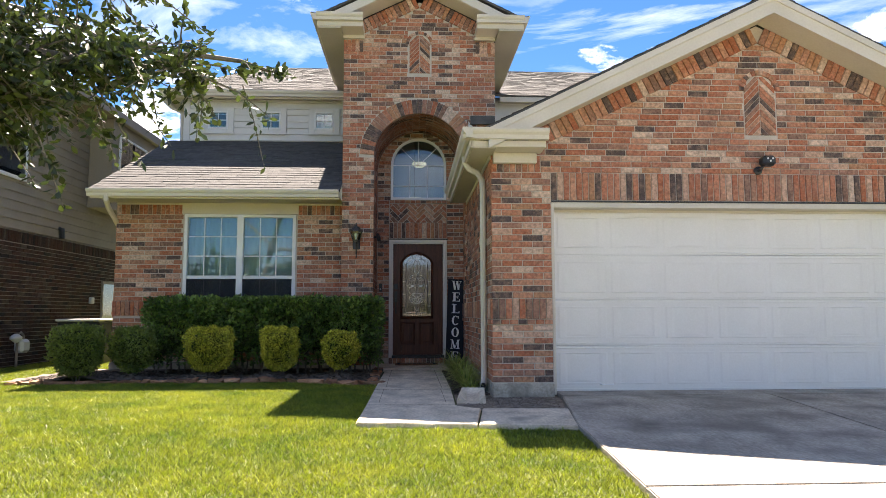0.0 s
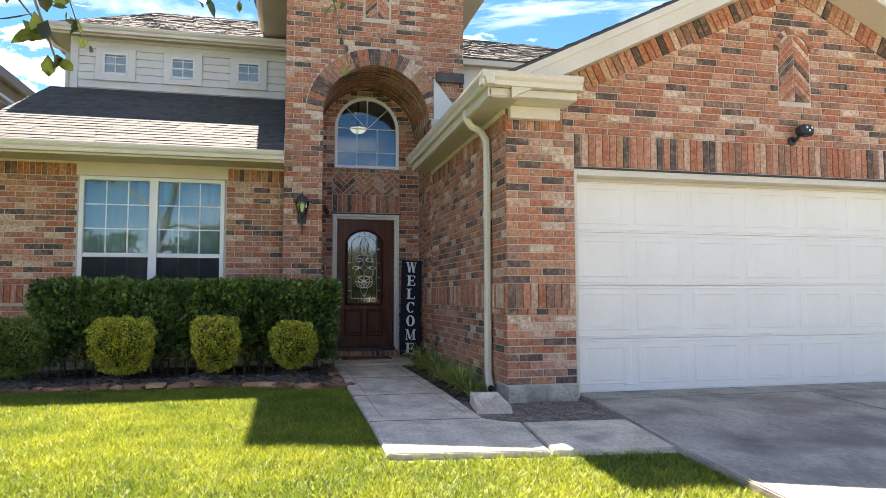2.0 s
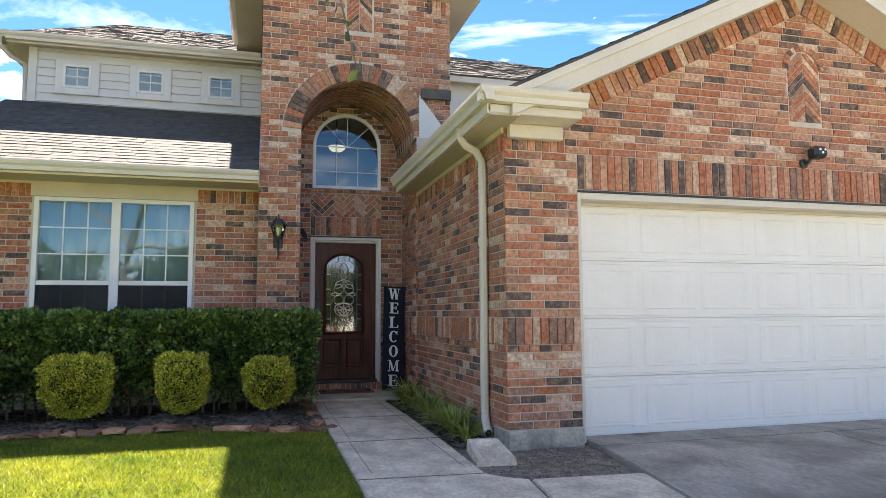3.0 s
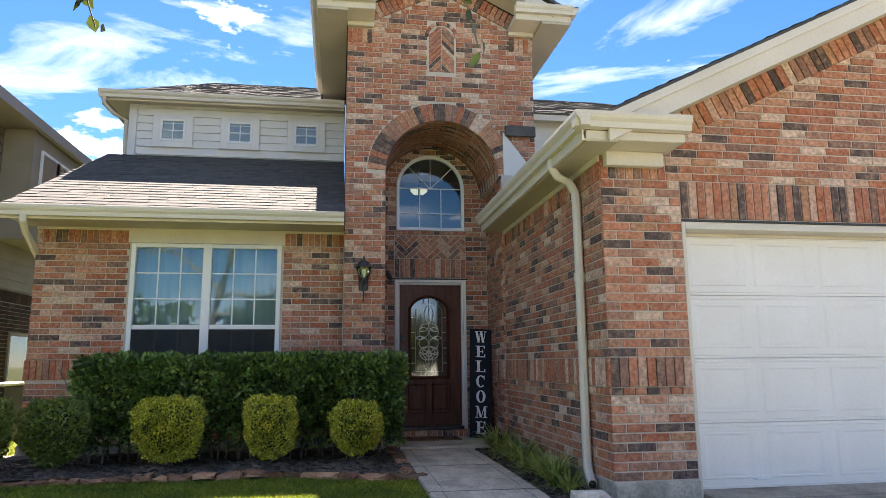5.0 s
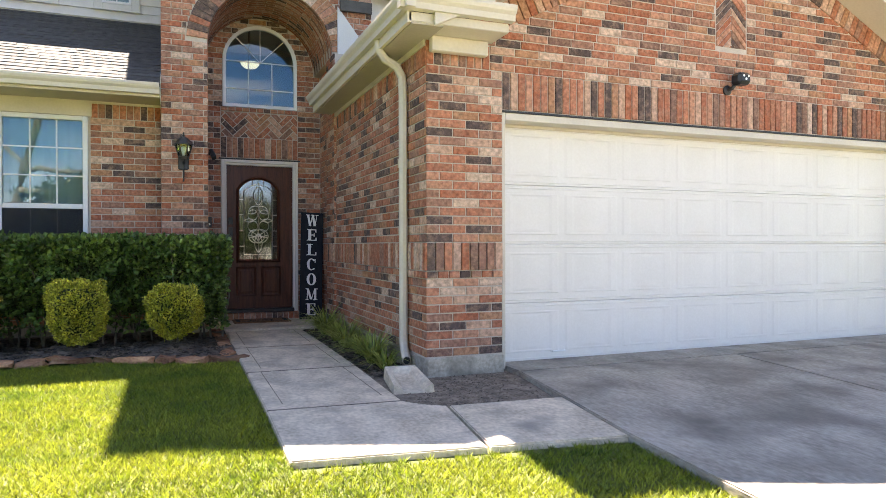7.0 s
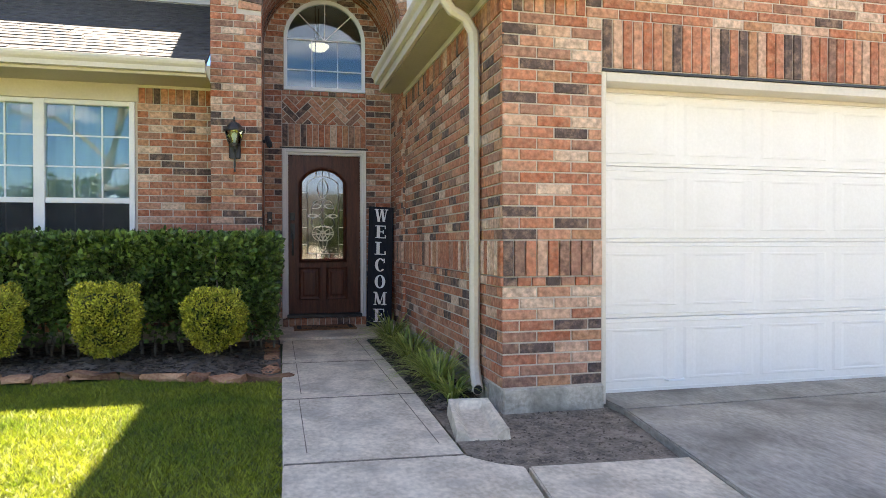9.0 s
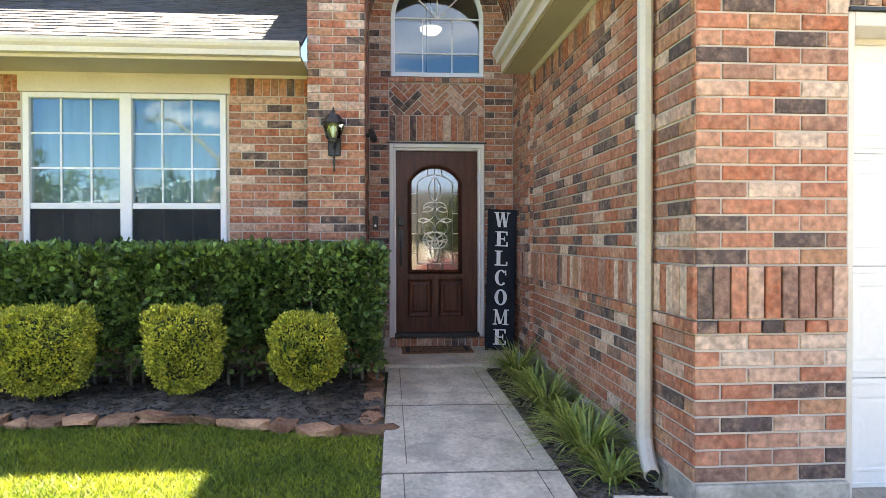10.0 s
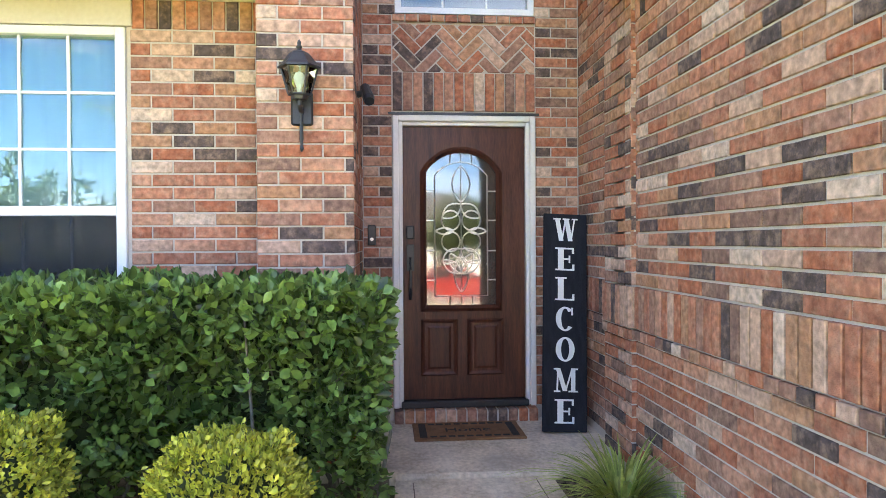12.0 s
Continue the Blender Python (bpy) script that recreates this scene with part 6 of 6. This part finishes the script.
def serif_letter(ch):
    """A capital with thick and thin strokes and slab serifs, 0.165 high, in (x, z)."""
    H = 0.0825
    bar = lambda x0, x1, z0, z1: [(x0, z0), (x1, z0), (x1, z1), (x0, z1)]
    stroke = lambda x0, z0, x1, z1, w: [(x0 - w / 2, z0), (x0 + w / 2, z0), (x1 + w / 2, z1), (x1 - w / 2, z1)]
    if ch in "EL":
        ps = [bar(-0.045, -0.010, -H, H), bar(-0.062, -0.045, -H, -H + 0.011), bar(-0.062, -0.045, H - 0.011, H), bar(-0.010, 0.055, -H, -H + 0.012), bar(0.042, 0.055, -H + 0.012, -H + 0.045)]
        if ch == "E":
            ps += [bar(-0.010, 0.052, H - 0.012, H), bar(0.040, 0.052, H - 0.042, H - 0.012), bar(-0.010, 0.030, -0.006, 0.006), bar(0.020, 0.030, -0.026, -0.006), bar(0.020, 0.030, 0.006, 0.026)]
        else:
            ps += [bar(-0.010, 0.008, H - 0.011, H)]
        wide = 1.3
    elif ch == "W":
        ps = [stroke(-0.060, H, -0.030, -H, 0.032), stroke(-0.026, -H, 0.002, H, 0.011), stroke(0.006, H, 0.036, -H, 0.032), stroke(0.040, -H, 0.066, H, 0.011),
              bar(-0.088, -0.034, H - 0.010, H), bar(-0.020, 0.030, H - 0.010, H), bar(0.046, 0.088, H - 0.010, H)]
        wide = 1.1
    elif ch == "M":
        ps = [stroke(-0.056, -H, -0.050, H, 0.011), stroke(-0.050, H, 0.0, -0.075, 0.032), stroke(0.004, -0.075, 0.050, H, 0.011), bar(0.042, 0.072, -H, H),
              bar(-0.078, -0.034, -H, -H + 0.011), bar(0.024, 0.090, -H, -H + 0.011), bar(-0.080, -0.045, H - 0.011, H), bar(0.060, 0.090, H - 0.011, H)]
        wide = 1.1
    else:
        a0, a1 = (42, 318) if ch == "C" else (0, 360)
        ps = []
        for k in range(30):
            b0, b1 = radians(a0 + (a1 - a0) * k / 30), radians(a0 + (a1 - a0) * (k + 1) / 30)
            ps.append([(0.027 * math.cos(b0), 0.073 * math.sin(b0)), (0.063 * math.cos(b0), 0.086 * math.sin(b0)), (0.063 * math.cos(b1), 0.086 * math.sin(b1)), (0.027 * math.cos(b1), 0.073 * math.sin(b1))])
        if ch == "C":
            ps.append(bar(0.040, 0.052, 0.026, 0.080))
        wide = 1.17
    bm = bmesh.new()
    for k, poly in enumerate(ps):
        prism(bm, [(x * wide * 0.92, z) for x, z in poly], "y", -0.0150 - 0.0002 * (k % 7), -0.0122)
    return bm


for k, ch in enumerate("WELCOME"):
    part("letter", serif_letter(ch), M_LETTER, sign).matrix_basis = SL @ pose(0, 0, 1.43 - k * 0.2135)

dm = thing("doormat", "brown coir doormat with a dark printed border", "doormat", at=(0.08, 12.76, 0.807))
part("mat", boxes((-0.38, 0.38, -0.21, 0.21, 0.0, 0.016), bevel=0.004), M_COIR, dm)
bm = bmesh.new()
for a in (-0.34, 0.29):
    box(bm, a, a + 0.05, -0.17, 0.17, 0.0165, 0.018)
for b in (-0.17, 0.135):
    for k in range(9):
        box(bm, -0.27 + k * 0.062, -0.225 + k * 0.062, b, b + 0.035, 0.0165, 0.018, 0, pose(0, 0, 0, 0, 0, 0))
part("printed_border", bm, M_PRINT, dm, "dark printed scroll border")
lettering("Home", 0.13, M_PRINT, dm, pose(0, 0, 0.017, 0, 0, 0), 0.001)

# ---- neighbour ----
nb = thing("neighbour_house", "two-storey house with brown brick below and tan lap siding above", "house", at=(-7.5, 16, 0.4))
inv = Matrix.Translation((7.5, -16, -0.4))


def npart(name, bm, material, label=""):
    ob = part(name, bm, material, nb, label)
    ob.matrix_parent_inverse = inv
    return ob


npart("wall", boxes((-15, -7.51, 8.5, 27, 0.4, 6.3)), M_NSIDING)
bm = bmesh.new()
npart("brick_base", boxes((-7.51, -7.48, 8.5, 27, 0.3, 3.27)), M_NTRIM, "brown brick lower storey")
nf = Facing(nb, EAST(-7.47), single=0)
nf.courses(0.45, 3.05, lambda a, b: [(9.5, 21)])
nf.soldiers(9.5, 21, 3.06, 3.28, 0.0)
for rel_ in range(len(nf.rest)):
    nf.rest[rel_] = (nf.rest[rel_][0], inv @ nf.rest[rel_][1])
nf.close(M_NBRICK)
for k in range(17):
    z = 3.32 + k * 0.175
    npart("lap_board", prisms([(-7.509, z), (-7.475, z), (-7.50, z + 0.174), (-7.509, z + 0.174)], "y", 8.5, 27), M_NSIDING)
npart("bay", boxes((-7.47, -6.95, 16.3, 19.0, 4.15, 6.25), bevel=0.01), M_NSIDING, "projecting bay")
npart("bay_corner", boxes((-6.95, -6.93, 16.28, 16.42, 4.13, 6.25), (-6.95, -6.93, 16.42, 19.0, 4.13, 4.3)), M_NTRIM)
for a, b in ((16.7, 17.4), (17.45, 18.2)):
    npart("window_frame", boxes((-6.95, -6.91, a - 0.05, a, 4.7, 5.95), (-6.95, -6.91, b, b + 0.05, 4.7, 5.95), (-6.95, -6.91, a, b, 4.7, 4.75), (-6.95, -6.91, a, b, 5.9, 5.95)), M_WHITE)
    npart("pane", boxes((-6.945, -6.925, a, b, 4.75, 5.9)), M_BEVEL)
npart("window_frame", boxes((-7.47, -7.43, 12.7, 12.76, 4.25, 5.75), (-7.47, -7.43, 13.72, 13.78, 4.25, 5.75), (-7.47, -7.43, 12.76, 13.72, 4.25, 4.31), (-7.47, -7.43, 12.76, 13.72, 5.69, 5.75), (-7.47, -7.43, 12.76, 13.72, 4.98, 5.03)), M_WHITE)
npart("pane", boxes((-7.465, -7.445, 12.76, 13.72, 4.31, 5.69)), M_BEVEL)
npart("window_frame", boxes((-7.47, -7.43, 17.2, 17.26, 1.2, 2.5), (-7.47, -7.43, 18.1, 18.16, 1.2, 2.5), (-7.47, -7.43, 17.26, 18.1, 1.2, 1.26), (-7.47, -7.43, 17.26, 18.1, 2.44, 2.5)), M_NTRIM)
npart("pane", boxes((-7.465, -7.45, 17.26, 18.1, 1.26, 2.44)), M_BEVEL)
npart("soffit", boxes((-7.5, -6.85, 8.2, 27, 6.26, 6.30)), M_NTRIM)
npart("fascia", boxes((-6.85, -6.80, 8.2, 27, 6.22, 6.42)), M_NTRIM)
npart("roof", prisms([(-6.82, 6.43), (-11, 8.6), (-15.2, 6.43), (-15.2, 6.35), (-6.82, 6.35)], "y", 8.15, 27.3), M_SHINGLE)
npart("wall_light", tube(bmesh.new(), [(-7.44, 15.1, 3.5), (-7.40, 15.1, 3.5), (-7.38, 15.1, 3.3)], 0.06), M_BLACK)
npart("vent_cover", boxes((-7.47, -7.40, 16.6, 16.75, 1.95, 2.1), bevel=0.01), M_SIDING)
ac = thing("air_conditioner", "dark outdoor air conditioner with a pale lid beside the neighbour", "air conditioner", at=(-6.4, 14.3, 0.72))
part("body", boxes((-0.4, 0.4, -0.4, 0.4, 0.0, 0.85), bevel=0.03), M_BLACK, ac)
part("lid", boxes((-0.42, 0.42, -0.42, 0.42, 0.852, 0.90), bevel=0.015), M_SIDING, ac, "pale metal lid")
for k in range(10):
    part("louvre", boxes((-0.39, 0.39, -0.415, -0.402, 0.08 + k * 0.075, 0.10 + k * 0.075)), M_NTRIM, ac)
mt = thing("utility_meter", "grey gas meter with pipes against the neighbour's brick", "meter", at=(-7.2, 13.35, 0.70))
part("pipe", tube(bmesh.new(), [(0, 0, -0.05), (0, 0, 0.62), (0.0, 0.1, 0.68), (0.0, 0.2, 0.62), (0, 0.2, 0.3)], 0.022), M_NTRIM, mt)
part("case", boxes((-0.09, 0.09, 0.02, 0.30, 0.3, 0.55), bevel=0.05), M_SIDING, mt, "grey meter case")
part("regulator", lathe(bmesh.new(), [(0.03, 0.5), (0.1, 0.56), (0.1, 0.6), (0.03, 0.66)], (0.02, -0.08, 0)), M_SIDING, mt)

# parked at the kerb behind the walk, seen in the door's glass
M_CAR = mat("red_car_paint", (0.17, 0.012, 0.012), (0.22, 0.02, 0.018), 1, 30, 0.22, 0.0)
M_TYRE = mat("black_rubber", (0.015, 0.015, 0.016), (0.03, 0.03, 0.032), 12, 90, 0.85, 0.2)
car = thing("parked_car", "red saloon car parked at the kerb", "car", at=(2.4, -9.0, 0.12))
bm = prisms([(-2.2, 0.25), (-1.85, 0.22), (-1.68, 0.5), (-1.4, 0.62), (-1.12, 0.5), (-0.95, 0.22), (0.95, 0.22), (1.12, 0.5), (1.4, 0.62), (1.68, 0.5), (1.85, 0.22), (2.2, 0.27), (2.24, 0.55), (2.1, 0.78), (1.15, 0.92), (-1.5, 0.95), (-2.15, 0.9), (-2.25, 0.6)], "y", -0.87, 0.87)
part("body", bm, M_CAR, car)
part("cabin", prisms([(-1.55, 0.952), (1.05, 0.925), (0.35, 1.38), (-0.1, 1.44), (-0.7, 1.43), (-1.15, 1.3)], "y", -0.72, 0.72), M_CAR, car)
for side_y in (-0.735, 0.721):
    for win_o in ([(-1.35, 0.98), (-0.38, 0.97), (-0.38, 1.37), (-0.7, 1.37), (-1.05, 1.26)], [(-0.3, 0.97), (0.85, 0.96), (0.28, 1.32), (-0.1, 1.37), (-0.3, 1.37)]):
        part("window", prisms(win_o, "y", side_y, side_y + 0.014), M_BLACK, car, "dark tinted glass")
    for door_x in (-0.34, 0.75):
        part("door_handle", boxes((door_x - 0.2, door_x - 0.06, side_y * 1.19 - 0.012, side_y * 1.19 + 0.012, 0.80, 0.825)), M_CAR, car)
for wx in (-1.4, 1.4):
    for wy in (-0.78, 0.78):
        wheel = part("wheel", lathe(bmesh.new(), [(0.20, -0.09), (0.30, -0.095), (0.32, -0.06), (0.32, 0.06), (0.30, 0.095), (0.20, 0.09)], sides=24), M_TYRE, car, "black rubber tyre")
        wheel.matrix_basis = pose(wx, wy, 0.32, 90, 0, 0)
        part("rim", lathe(bmesh.new(), [(0.04, -0.1), (0.195, -0.092), (0.195, 0.092), (0.04, 0.1)], sides=16), M_LEAD, wheel, "silver alloy rim")
for hx, mtl, nm in ((2.19, M_WHITE, "headlight"), (-2.25, M_CAR, "tail_light")):
    for hy in (-0.66, 0.66):
        part(nm, boxes((hx - 0.03, hx + 0.05, hy - 0.17, hy + 0.17, 0.58, 0.70), bevel=0.02), mtl, car)

# across the street, seen only in the glass
op = thing("house_across_street", "single-storey brick house with a brown hipped roof", "house", at=(0, -30, 0.2))
part("wall", boxes((-9, 9, -8, 0, 0, 3.0)), M_NSIDING, op)
part("roof", prisms([(-9.8, 2.95), (9.8, 2.95), (4.5, 6.2), (-4.5, 6.2)], "y", -8.5, 0.5), M_SHINGLE, op)
for k, x in enumerate((-6.5, -2.0)):
    part("window", boxes((x, x + 1.6, 0.0, 0.05, 1.0, 2.4)), M_BLACK, op)
part("garage_door", boxes((2.2, 7.2, 0.0, 0.05, 0.0, 2.2)), M_DOORW, op)
for k, (x, y, h) in enumerate(((-13, -24, 5.5), (12.5, -26, 6.5), (-24, -30, 7), (24, -29, 6), (3.5, -19, 4.5), (-6, -20, 5))):
    t2 = thing("street_tree", "broad green tree across the street", "tree", "trees across the street", at=(x, y, 0.2))
    part("trunk", tube(bmesh.new(), [(0, 0, -0.05), (0.05, 0, h * 0.3), (0.1, 0.1, h * 0.6)], [0.22, 0.16, 0.06], 8), M_BARK, t2)
    cl = np.random.default_rng(k)
    cen = cl.normal(0, 1, (60, 3)) * np.array([h * 0.24, h * 0.24, h * 0.17]) + np.array([0, 0, h * 0.68])
    pp = (cen[:, None, :] + cl.normal(0, 0.28, (60, 40, 3))).reshape(-1, 3)
    vv, ff = leaf_cards(pp, cl.normal(0, 1, pp.shape), 0.30, 0.2, cl)
    soup("crown", vv, ff, M_OAK, t2)
